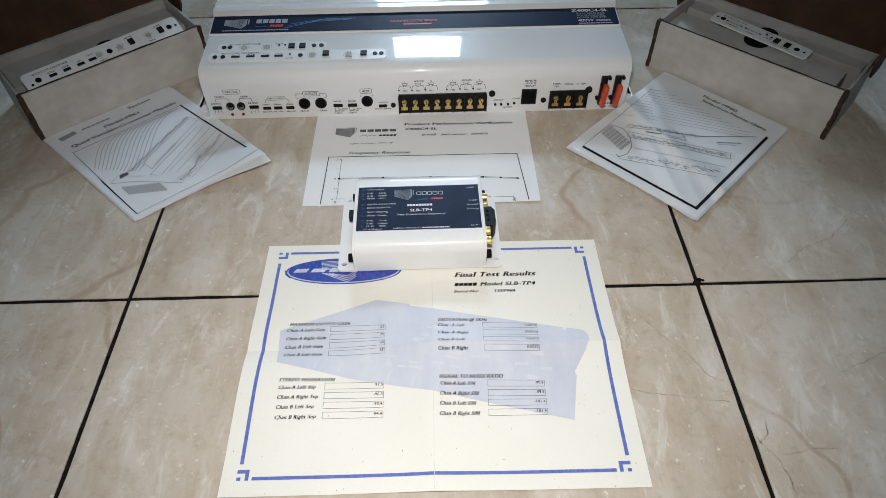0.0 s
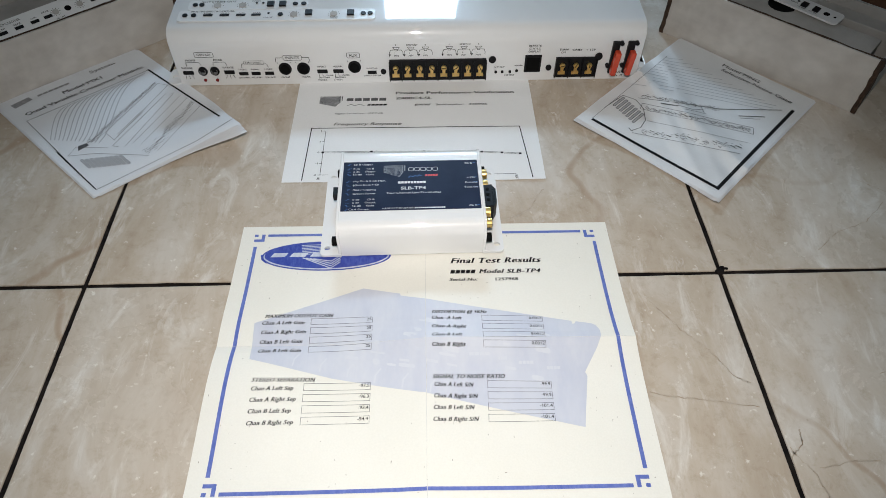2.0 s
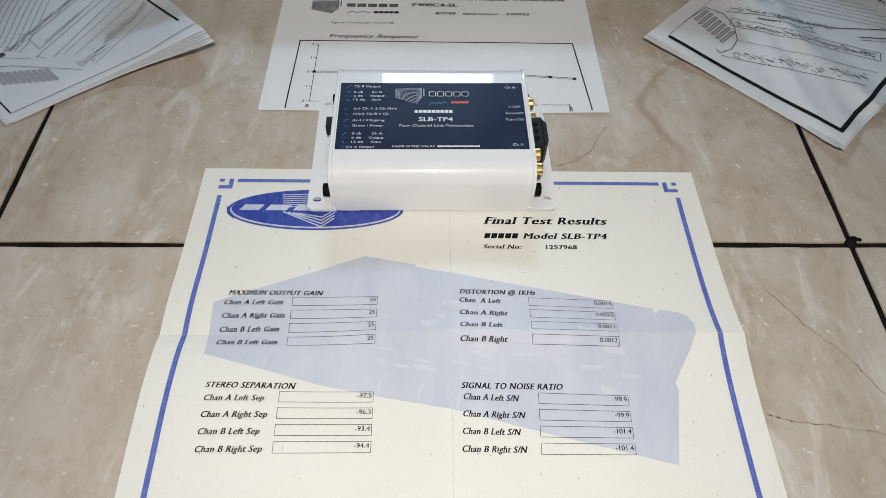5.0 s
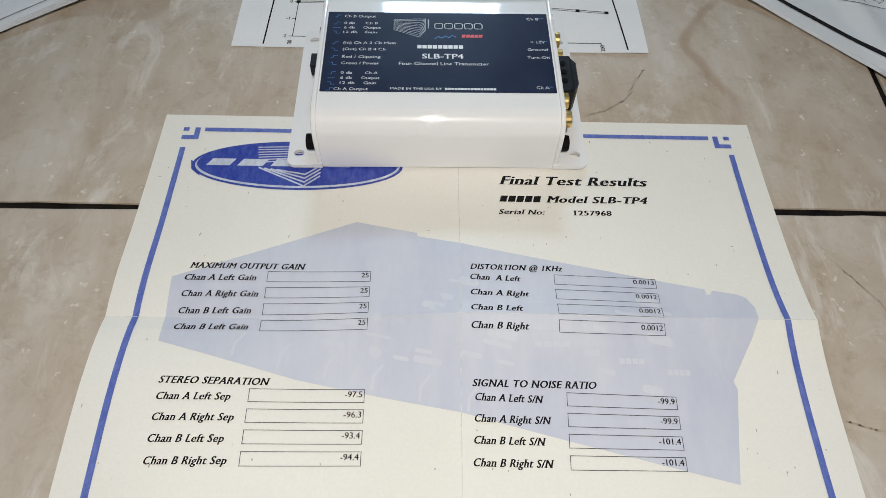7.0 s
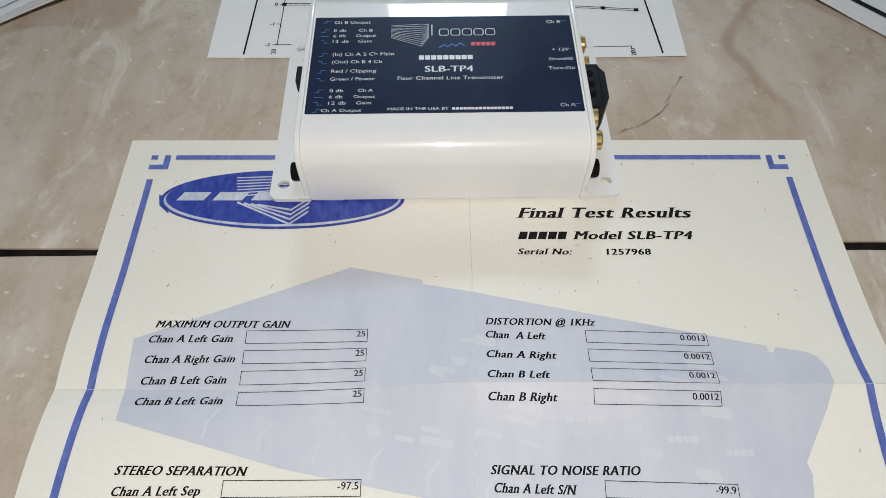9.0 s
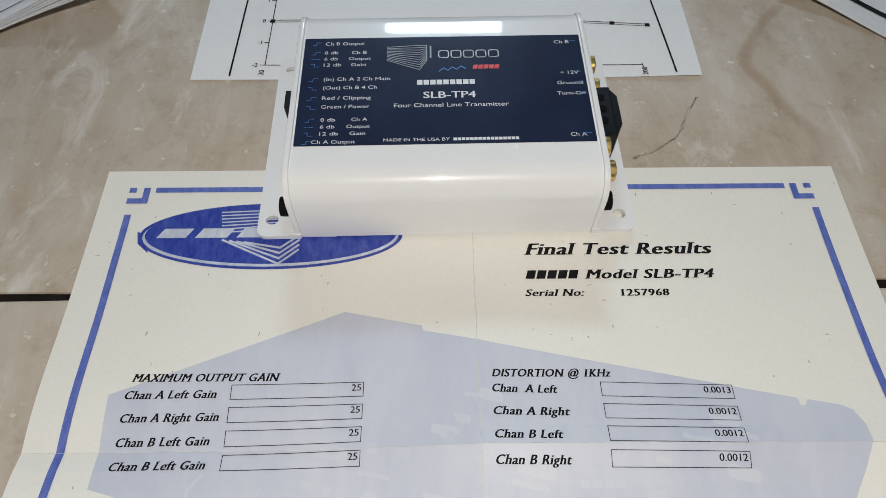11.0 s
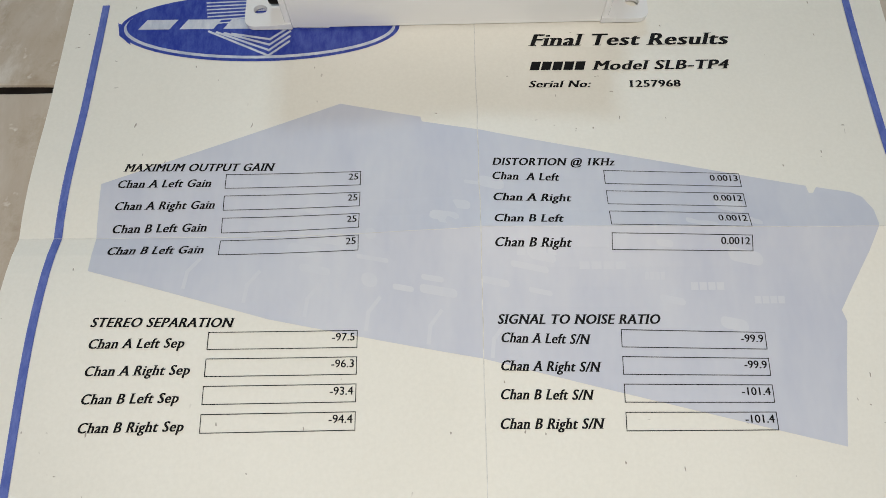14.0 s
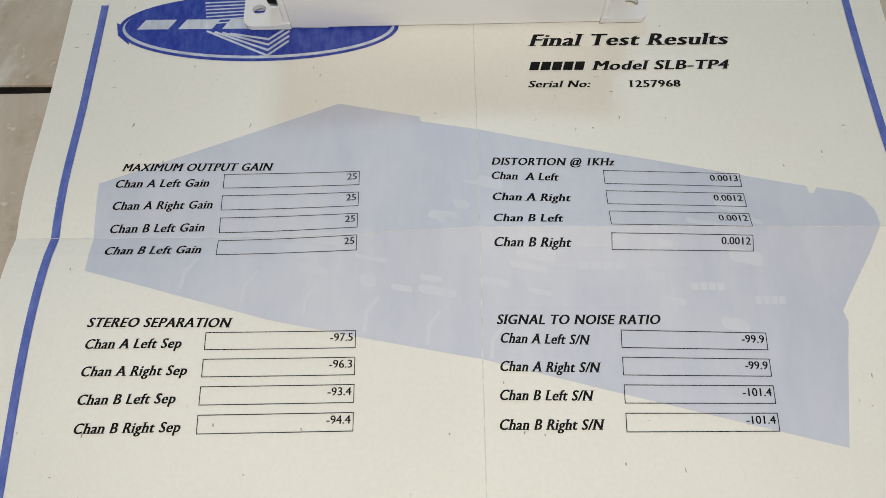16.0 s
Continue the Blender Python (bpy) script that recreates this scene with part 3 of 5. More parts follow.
ppv_print("logo_fan", flat([(-0.0950, 0.3745), (-0.0955, 0.3655), (-0.0810, 0.3610), (-0.0765, 0.3665), (-0.0765, 0.3760)]), M_GREYINK, label="grey fan-shaped logo")
ppv_print("logo_fan", fan_mark(-0.0955, -0.0745, 0.3615, 0.3765, 12, 0.00035), M_DARKGREY)
ppv_print("logo_bar", word_blocks(-0.0715, 0.3690, 0.0040, 0.0375, 5), M_DARKGREY, label="plain grey blocks of a printed name")
ppv_print("logo_bar", word_blocks(-0.0520, 0.3618, 0.0024, 0.0180, 5, 0.25), M_INK)
ppv_print("logo_bar", line([(-0.0700, 0.3622), (-0.0665, 0.3640), (-0.0630, 0.3620), (-0.0590, 0.3640), (-0.0545, 0.3622)], 0.0006), M_DARKGREY)
ppv_print("chart_frame", join(line([(-0.1005, 0.2660), (-0.0990, 0.3310), (0.0845, 0.3310), (0.0890, 0.2660)], 0.0008)), M_INK, False)
ppv_print("chart_axis", join(line([(-0.0862, 0.2720), (-0.0862, 0.3265)], 0.0004), line([(-0.0862, 0.2720), (0.0755, 0.2705)], 0.0004),
                             *[line([(-0.0880, 0.2720 + 0.01375 * k), (-0.0862, 0.2720 + 0.01375 * k)], 0.0004) for k in range(5)],
                             *[line([(x, 0.2710), (x, 0.2690)], 0.0004) for x in (-0.04, 0.0, 0.03, 0.055, 0.0755)]), M_INK, False)
for k, s in enumerate(("-2", "-1", "0", "1", "2")):
    ppv_print("lettering", text(s, -0.0893, 0.2710 + 0.01375 * k, 0.0021, None, 0, 0.012, "R"))
for x, s in ((-0.0862, "20"), (0.0565, "160"), (0.0770, "200")):
    ppv_print("lettering", moved(text(s, 0, 0, 0.0021, None, 0, 0.012, "R"), pose(x, 0.2690, 0, 0, 0, 90)))
curve_pts = [(-0.0862, 0.3000), (-0.045, 0.3003), (0.0, 0.2998), (0.030, 0.2992), (0.049, 0.2985), (0.066, 0.2972), (0.0815, 0.2955)]
ppv_print("chart_curve", join(line(curve_pts, 0.0004), line([(x, y - 0.0012) for x, y in curve_pts], 0.0003), *[flat([(x - 0.0011, y - 0.0016), (x + 0.0011, y - 0.0016), (x + 0.0011, y + 0.0006), (x - 0.0011, y + 0.0006)]) for x, y in curve_pts]), M_INK, False)

# ---- line transmitter ----
unit = thing("line_transmitter", "small white line transmitter with navy label, standing on the papers", "audio device", m=pose(-0.0100, 0.2292, 0.0016, 0, 0, 0.8))
W2 = 0.0520


def unit_profile(grow=0.0):
    """Half-round shouldered section, y and z."""
    pts = [(-0.0435 - grow, 0.0), (-0.0432 - grow, 0.008)]
    for i in range(9):
        a = math.pi * (1 - i / 16)
        pts.append((-0.0335 + (0.0095 + grow) * math.cos(a), 0.0190 + (0.0100 + grow) * math.sin(a)))
    return pts + [(-y, z) for y, z in reversed(pts)]


def extrude_x(profile, x0, x1, bevel=0.0):
    bm = bmesh.new()
    f = bm.faces.new([bm.verts.new((x0, y, z)) for y, z in profile])
    r = bmesh.ops.extrude_face_region(bm, geom=[f])
    bmesh.ops.translate(bm, verts=[v for v in r["geom"] if isinstance(v, bmesh.types.BMVert)], vec=(x1 - x0, 0, 0))
    bmesh.ops.recalc_face_normals(bm, faces=bm.faces[:])
    if bevel:
        ends = [e for e in bm.edges if abs(e.verts[0].co.x - e.verts[1].co.x) < 1e-7]
        bmesh.ops.bevel(bm, geom=ends, offset=bevel, segments=2, profile=0.5, affect="EDGES")
    return bm


def smooth_by_angle(ob, deg=35):
    lim = radians(deg)
    bm = bmesh.new()
    bm.from_mesh(ob.data)
    for f in bm.faces:
        f.smooth = True
    for e in bm.edges:
        if len(e.link_faces) == 2:
            e.smooth = e.calc_face_angle(0.0) < lim
    bm.to_mesh(ob.data)
    bm.free()
    return ob


smooth_by_angle(part("body", extrude_x(unit_profile(), -W2, W2), M_ENAMEL, unit))
for s in (-1, 1):
    smooth_by_angle(part("end_plate", extrude_x(unit_profile(0.0008), s * W2 if s > 0 else -W2 - 0.0022, W2 + 0.0022 if s > 0 else -W2, 0.0006), M_ENAMEL, unit))


def holed_plate(pts, holes, z0, z1):
    """A plate with round holes through it."""
    bm = bmesh.new()
    vs = [bm.verts.new((x, y, z1)) for x, y in pts]
    edges = [bm.edges.new((vs[i], vs[(i + 1) % len(vs)])) for i in range(len(vs))]
    for hx, hy, rx, ry in holes:
        hv = [bm.verts.new((hx + rx * math.cos(2 * math.pi * i / 20), hy + ry * math.sin(2 * math.pi * i / 20), z1)) for i in range(20)]
        edges += [bm.edges.new((hv[i], hv[(i + 1) % 20])) for i in range(20)]
    bmesh.ops.triangle_fill(bm, use_beauty=True, use_dissolve=False, edges=edges)
    r = bmesh.ops.extrude_face_region(bm, geom=bm.faces[:])
    bmesh.ops.translate(bm, verts=[v for v in r["geom"] if isinstance(v, bmesh.types.BMVert)], vec=(0, 0, z0 - z1))
    bmesh.ops.recalc_face_normals(bm, faces=bm.faces[:])
    return bm


FX, FY = 0.0680, 0.0445
for s in (-1, 1):
    x0, x1 = (W2 + 0.0020, FX) if s > 0 else (-FX, -W2 - 0.0020)
    part("mounting_flange", holed_plate(round_rect(x0, x1, -FY, FY, 0.0032), [(s * 0.0630, y, 0.0023, 0.0019) for y in (-0.0375, 0.0375)], 0.0004, 0.0022), M_ENAMEL, unit, "white drilled mounting flange")
    for y in (-FY + 0.0005, FY - 0.0005):
        part("corner_fillet", extrude_x([(y - 0.0006, 0.0005), (y + 0.0006, 0.0005), (y + 0.0006, 0.0030), (y - 0.0006, 0.0030)], s * W2, s * (W2 + 0.0045)), M_ENAMEL, unit)
LZ = 0.0290
part("label", slab(round_rect(-0.0513, 0.0513, -0.0258, 0.0258, 0.0003, 1), LZ, LZ + 0.00016), M_LABEL, unit, "glossy navy printed label")


def unit_print(name, bm, mat=M_LABELT, label=""):
    return part(name, bm, mat, unit, label, m=Matrix.Translation((0, 0, LZ + 0.00026)))


def ul(px, py):
    """Label place from its share across and down."""
    return -0.0513 + px * 0.1026, 0.0258 - py * 0.0516


for s, px, py, cap, w in (("Ch B Output", 0.075, 0.075, 0.00165, 0.0145), ("0 db", 0.075, 0.165, 0.0015, 0.0050), ("6 db", 0.075, 0.225, 0.0015, 0.0050), ("12 db", 0.075, 0.285, 0.0015, 0.0064),
                          ("Ch B", 0.172, 0.165, 0.0015, 0.0056), ("Output", 0.163, 0.225, 0.0015, 0.0080), ("Gain", 0.172, 0.285, 0.0015, 0.0054), ("(In) Ch A 2 Ch Main", 0.080, 0.425, 0.0016, 0.0238),
                          ("(Out) Ch B 4 Ch", 0.080, 0.505, 0.0016, 0.0192), ("Red / Clipping", 0.080, 0.600, 0.0016, 0.0172), ("Green / Power", 0.080, 0.680, 0.0016, 0.0168),
                          ("0 db", 0.082, 0.795, 0.0015, 0.0050), ("6 db", 0.082, 0.855, 0.0015, 0.0050), ("12 db", 0.082, 0.915, 0.0015, 0.0064), ("Ch A", 0.185, 0.795, 0.0015, 0.0056),
                          ("Output", 0.170, 0.855, 0.0015, 0.0080), ("Gain", 0.182, 0.915, 0.0015, 0.0054), ("Ch A Output", 0.058, 0.985, 0.0015, 0.0148),
                          ("SLB-TP4", 0.428, 0.600, 0.0030, 0.0186), ("Four Channel Line Transmitter", 0.328, 0.680, 0.0018, 0.0402), ("MADE IN THE USA BY", 0.295, 0.975, 0.0013, 0.0225),
                          ("Ch B", 0.905, 0.090, 0.0016, 0.0056), ("+ 12V", 0.912, 0.395, 0.0016, 0.0066), ("Ground", 0.895, 0.492, 0.0016, 0.0092), ("Turn-On", 0.890, 0.590, 0.0016, 0.0100), ("Ch A", 0.915, 0.955, 0.0016, 0.0056)):
    x, y = ul(px, py)
    unit_print("lettering", text(s, x, y, cap, w, 0.0, 0.012 if cap > 0.0028 else 0.004))
x, y = ul(0.405, 0.475)
unit_print("lettering", word_blocks(x, y, 0.0023, 0.0212, 9), M_LABELT, "plain blocks of a printed name")
x, y = ul(0.525, 0.975)
unit_print("lettering", word_blocks(x, y, 0.0012, 0.0225, 16), M_LABELT, "plain blocks of a printed name")
x, y = ul(0.300, 0.33)
unit_print("logo_fan", fan_mark(x, x + 0.0165, y, y + 0.0125, 11, 0.00028), M_LABELG, "silver fan of lines")
x, y = ul(0.485, 0.215)
unit_print("logo_bar", join(*[line(round_rect(x + i * 0.0046, x + 0.0036 + i * 0.0046, y, y + 0.0036, 0.0008, 2), 0.0004, True) for i in range(5)]), M_LABELT, "plain outlined blocks of a name")
x, y = ul(0.485, 0.335)
unit_print("logo_script", line([(x + 0.0016 * i, y + 0.0007 * ((i % 2) * 2 - 1) + 0.0002 * i) for i in range(7)], 0.0004), M_LABELB, "blue script stroke")
x, y = ul(0.602, 0.330)
unit_print("logo_word", word_blocks(x, y, 0.0020, 0.0098, 5, 0.25), M_RED, "red slanted blocks")
for px, py, kind in ((0.03, 0.06, 1), (0.03, 0.155, 1), (0.03, 0.215, 0), (0.03, 0.275, -1), (0.03, 0.415, 1), (0.03, 0.495, -1), (0.03, 0.590, 1), (0.03, 0.670, -1), (0.03, 0.785, 1), (0.03, 0.845, 0), (0.03, 0.905, -1), (0.028, 0.975, 1)):
    x, y = ul(px, py)
    unit_print("pointer_line", line([(x, y - 0.0007 * kind), (x + 0.0012, y - 0.0007 * kind), (x + 0.0014, y + 0.0007 * kind), (x + 0.0030, y + 0.0007 * kind)], 0.00024), M_LABELB, "blue pointer line")
for px, py in ((0.968, 0.08), (0.972, 0.385), (0.975, 0.482), (0.978, 0.58), (0.972, 0.945)):
    x, y = ul(px, py)
    unit_print("pointer_line", line([(x - 0.0018, y + 0.0007), (x + 0.0014, y + 0.0007)], 0.00024), M_LABELB, "blue pointer line")


def gold_socket(parent, m):
    """A gold-plated phono socket pointing along local z."""
    p = part("phono_socket", join(rod(0.0044, 0.0, 0.0012, 20), rod(0.0038, 0.0012, 0.0050, 20, bevel=0.0004)), M_GOLD, parent, "gold-plated phono socket", m=m, smooth=False)
    part("socket_hole", rod(0.0024, 0.0050, 0.0052, 16), M_VOID, p, m=m)
    return p


for y, z in ((0.0225, 0.0165), (0.0105, 0.0165), (-0.0178, 0.0165), (-0.0290, 0.0165)):
    gold_socket(unit, pose(W2 + 0.0022, y, z, 0, 90, 0))
conn = part("power_plug", join(cuboid(W2 + 0.0022, W2 + 0.0100, -0.0160, 0.0070, 0.0045, 0.0208, 0.0006), slab([(W2 + 0.0096, -0.0160), (W2 + 0.0124, -0.0105), (W2 + 0.0124, 0.0030), (W2 + 0.0096, 0.0070)], 0.0048, 0.0200)), M_BLACK, unit, "black three-way screw plug")
for y in (-0.0085, -0.003, 0.0025):
    part("plug_screw", moved(rod(0.0014, 0.0, 0.0004, 12), pose(W2 + 0.0060, y - 0.001, 0.0209)), M_VOID, conn)
for s in (-1, 1):
    for y in (-0.0355, 0.0355):
        part("side_stud", moved(rod(0.0036, 0.0, 0.0048, 18, bevel=0.0006), pose(s * (W2 + 0.0022), y, 0.0078, 0, 90 * s, 0)), M_VOID, unit, "black round side stud")
part("side_switch", cuboid(-W2 - 0.0085, -W2 - 0.0021, 0.0050, 0.0135, 0.0085, 0.0150, 0.0004), M_BLACK, unit, "black slide switch")

# ---- amplifier ----
AX0, AX1, AY = -0.2305, 0.2045, 0.4020
amp = thing("amplifier", "long white car amplifier with navy top label, standing on the floor", "amplifier",
            m=pose(0.0007, AY - 0.005, 0.0018, 0, 0, 0.65) @ Matrix.Diagonal((0.985, 1.05, 1.06, 1)) @ Matrix.Translation((0, -AY, 0)))
top_prof = []
for i in range(11):
    t = i / 10
    a = radians(3.2 - 2.7 * t)
    top_prof.append((AY + 0.0120 + 0.0490 * t, 0.0520 + 0.0490 * t * math.tan((radians(3.2) + a) / 2)))
ZS = top_prof[-1][1]
prof = [(AY + 0.0005, -0.0012), (AY, 0.003), (AY, 0.036)]
for i in range(1, 9):
    a = radians(180 - (86.8 * i / 9))
    prof.append((AY + 0.0125 + 0.0125 * math.cos(a), 0.0390 + 0.0130 * math.sin(a)))
prof += top_prof
prof += [(AY + 0.0614, ZS + 0.0016), (AY + 0.0900, ZS + 0.0050), (AY + 0.0905, ZS + 0.0060)]
y = AY + 0.0920
for k in range(10):
    prof += [(y, ZS + 0.0100), (y + 0.0060, ZS + 0.0104), (y + 0.0068, ZS + 0.0050), (y + 0.0095, ZS + 0.0050)]
    y += 0.0103
prof += [(y, ZS + 0.004), (y + 0.012, ZS - 0.004), (y + 0.016, ZS - 0.014), (y + 0.016, -0.0012)]
YB = y + 0.016


def clean(p):
    out = [p[0]]
    for q in p[1:]:
        if abs(q[0] - out[-1][0]) + abs(q[1] - out[-1][1]) > 1e-5:
            out.append(q)
    return out


smooth_by_angle(part("case", extrude_x(clean(prof), AX0, AX1, 0.0008), M_ENAMEL, amp, "white enamelled ribbed aluminium case"), 25)
for s, xe in ((-1, AX0), (1, AX1)):
    x0, x1 = (xe - 0.001, xe + 0.013) if s > 0 else (xe - 0.013, xe + 0.001)
    for yy in (AY - 0.001, YB - 0.03):
        part("mounting_foot", holed_plate(round_rect(x0, x1, yy, yy + 0.022, 0.005), [(xe + s * 0.0070, yy + 0.010, 0.0028, 0.0028)], -0.0012, 0.0024), M_ENAMEL, amp, "white drilled mounting foot")
    for yy, zz in ((AY + 0.012, 0.030), (AY + 0.12, 0.030)):
        part("end_screw", moved(rod(0.0045, 0.0, 0.003, 18, bevel=0.001), pose(xe, yy, zz, 0, 90 * s, 0)), M_BLACK, amp, "black end screw")
# label band, lying on the sloped strip behind the step
BAND = Matrix.Translation((0, AY + 0.0614, ZS + 0.0016)) @ Matrix.Rotation(math.atan2(0.0034, 0.0286), 4, "X")
part("label_band", slab([(AX0 + 0.0015, 0.0008), (AX1 - 0.0015, 0.0008), (AX1 - 0.0015, 0.0278), (AX0 + 0.0015, 0.0278)], 0.0001, 0.0003), M_LABEL, amp, "glossy navy label band", m=BAND)


def band_print(name, bm, mat=M_LABELG, label=""):
    return part(name, bm, mat, amp, label, m=BAND @ Matrix.Translation((0, 0, 0.0005)))


band_print("logo_fan", fan_mark(-0.216, -0.190, 0.0075, 0.0215, 12, 0.0006), M_LABELG, "silver fan of lines")
band_print("logo_bar", word_blocks(-0.183, 0.0150, 0.0062, 0.034, 5), M_LABELG, "plain silver blocks of a name")
band_print("logo_word", word_blocks(-0.168, 0.0090, 0.0034, 0.014, 5, 0.25), M_RED, "red slanted blocks")
band_print("logo_script", line([(-0.183 + 0.002 * i, 0.0098 + 0.0006 * ((i % 2) * 2 - 1)) for i in range(7)], 0.0005), M_LABELB, "blue script stroke")
band_print("flourish", join(*[line([(-0.153 + 0.004 * k, 0.006 + 0.0035 * k), (-0.120 + 0.006 * k, 0.016 + 0.002 * k), (-0.085 + 0.004 * k, 0.018 + 0.001 * k)], 0.0006) for k in range(3)]), M_LABELB, "blue sweeping strokes")
band_print("lettering", text("COMPETITION SERIES", -0.040, 0.0120, 0.0030, 0.050, 0.2, 0.01), M_RED)
band_print("lettering", word_blocks(-0.026, 0.0075, 0.0018, 0.030, 10), M_RED)
band_print("lettering", text("Z400C4-SL", 0.155, 0.0215, 0.0042, 0.040, 0, 0.02), M_LABELT)
band_print("lettering", text("FULLY BALANCED", 0.160, 0.0175, 0.0024, 0.030), M_LABELG)
band_print("lettering", text("MULTI CHANNEL", 0.160, 0.0142, 0.0022, 0.030), M_LABELG)
band_print("lettering", text("POWER AMPLIFIER", 0.160, 0.0108, 0.0024, 0.031), M_LABELG)
band_print("lettering", text("400W", 0.160, 0.0058, 0.0038, 0.017), M_LABELT)
band_print("lettering", word_blocks(0.179, 0.0060, 0.0026, 0.016, 6), M_LABELG)
band_print("lettering", word_blocks(0.160, 0.0022, 0.0016, 0.036, 14), M_LABELG)
band_print("lettering", word_blocks(-0.217, 0.0035, 0.0014, 0.070, 26), M_LABELG)


def on_top(x, yy):
    """Pose of a small plate on the sloped top at x, yy."""
    t = max(0.0, min(1.0, (yy - AY - 0.012) / 0.049))
    a = radians(3.2 - 2.7 * t)
    return Matrix.Translation((x, yy, 0.0520 + 0.049 * t * math.tan((radians(3.2) + a) / 2))) @ Matrix.Rotation(a, 4, "X")


def control_strip(x0, x1, yy, half, holes, words):
    m = on_top(0, yy)
    strip = part("control_strip", slab(round_rect(x0, x1, -half, half, 0.0035), 0.0001, 0.0012, 0.0003), M_PLATE, amp, "white control strip with knobs and switches", m=m)
    up = m @ Matrix.Translation((0, 0, 0.0014))
    for x, dy, kind in holes:
        q = up @ Matrix.Translation((x, dy, 0))
        if kind == "hole":
            part("screw", rod(0.0024, 0, 0.0008, 16, bevel=0.0003), M_BLACK, strip, "black screw", m=q)
        elif kind == "slot":
            part("slide_switch", cuboid(-0.0042, 0.0042, -0.0013, 0.0013, 0, 0.0004), M_BLACK, strip, m=q)
        elif kind == "switch":
            part("toggle_switch", cuboid(-0.0032, 0.0032, -0.0040, 0.0030, 0, 0.0016, 0.0003), M_BLACK, strip, "black toggle switch", m=q)
        elif kind == "small":
            part("indicator", rod(0.0011, 0, 0.0005, 10), M_BLACK, strip, m=q)
        else:
            part("dial", join(rod(0.0034, 0, 0.0005, 20)), M_CARDIN, strip, "pale grey dial", m=q)
            part("dial_scale", join(*[flat([(0.0052 * math.cos(t) - 0.0003, 0.0044 * math.sin(t) - 0.0003), (0.0052 * math.cos(t) + 0.0003, 0.0044 * math.sin(t) - 0.0003), (0.0052 * math.cos(t) + 0.0003, 0.0044 * math.sin(t) + 0.0003), (0.0052 * math.cos(t) - 0.0003, 0.0044 * math.sin(t) + 0.0003)]) for t in [0.6 * k for k in range(10)]]), M_INK, strip, m=q)
    for s, x, dy, cap, w in words:
        part("lettering", text(s, x, dy, cap, w), M_INK, strip, m=up)


control_strip(-0.2160, -0.1065, AY + 0.0376, 0.0072, [(-0.2095, 0, "hole"), (-0.2035, 0, "hole"), (-0.189, -0.001, "dial"), (-0.166, -0.001, "dial"), (-0.1475, 0.002, "small"), (-0.1535, 0.002, "small"), (-0.1403, 0, "switch"), (-0.1293, 0, "switch"), (-0.1178, 0, "hole"), (-0.1100, 0, "hole")],
              [("ACTIVE NOISE GATE", -0.205, 0.0038, 0.0022, 0.032), ("POWER", -0.158, 0.0044, 0.0016, 0.008)])
control_strip(-0.2225, -0.0435, AY + 0.0220, 0.0078, [(-0.2158, 0, "hole"), (-0.2079, 0, "hole"), (-0.1952, 0, "slot"), (-0.1803, 0, "slot"), (-0.1655, 0, "slot"), (-0.1518, 0, "slot"), (-0.1407, 0.002, "small"), (-0.1298, 0, "hole"), (-0.1177, 0, "dial"), (-0.1042, 0.002, "switch"), (-0.0814, 0, "dial"), (-0.066, 0.001, "switch"), (-0.0545, 0, "hole"), (-0.0482, 0, "hole")],
              [("MULTISLOPE CROSSOVER", -0.211, 0.0046, 0.0022, 0.039), ("FRONT", -0.199, 0.0022, 0.0014, 0.008), ("REAR", -0.184, 0.0022, 0.0014, 0.008), ("AUX", -0.168, 0.0022, 0.0014, 0.006), ("REAR", -0.155, 0.0024, 0.0014, 0.007),
               ("FRONT", -0.1445, -0.0046, 0.0014, 0.008), ("REAR", -0.0845, -0.0046, 0.0014, 0.007), ("FREQ", -0.0845, -0.0068, 0.0014, 0.007)])
# front face: x across, z up
FACE = Matrix.Translation((0, AY, 0)) @ Matrix.Rotation(radians(90), 4, "X")


def face_part(name, bm, mat, label="", x=0.0, z=0.0, parent=amp, out=0.0):
    return part(name, bm, mat, parent, label, m=FACE @ Matrix.Translation((x, z, out)))


def face_text(s, x, z, cap, width=None, align="C", mat=None, bold=0.012):
    return face_part("lettering", text(s, x, z, cap, width, 0.0, bold, align), mat or M_INK, out=0.0002)


for x in (-0.2205, -0.1825):
    face_part("range_switch", cuboid(-0.0048, 0.0048, -0.0018, 0.0018, -0.001, 0.0006, 0.0003), M_BLACK, "black slide switch", x, 0.0125)
    face_text("RANGE", x, 0.0165, 0.0017, 0.0100)
    face_part("range_mark", join(*[line([(0.0028 * k, -0.003), (0.0042 * k, -0.0062)], 0.0004) for k in (-1, 0, 1)]), M_INK, x=x, z=0.0125, out=0.0002)
for x in (-0.2065, -0.1955):
    knob = face_part("gain_knob", rod(0.0042, -0.001, 0.0015, 24, bevel=0.0005), M_BLACK, "black gain knob", x, 0.0142)
    face_part("knob_slot", join(cuboid(-0.0005, 0.0030, -0.0006, 0.0006, 0.0015, 0.0017), line([(0.0026 * math.cos(radians(a)), 0.0026 * math.sin(radians(a))) for a in range(-200, 60, 20)], 0.0006)), M_STEEL, "", x, 0.0142, knob, 0.0018)
for x in (-0.2068, -0.1955):
    face_part("clip_light", rod(0.0014, -0.0005, 0.0010, 14), M_DKRED, "dark red indicator light", x, 0.0048)
face_text("GAIN ADJ.", -0.2015, 0.0292, 0.0022, 0.0130, bold=0.01)
face_part("heading_frame", line(round_rect(-0.0085, 0.0085, -0.0012, 0.0036, 0.0012, 2), 0.0004, True), M_INK, x=-0.2015, z=0.0290, out=0.0002)
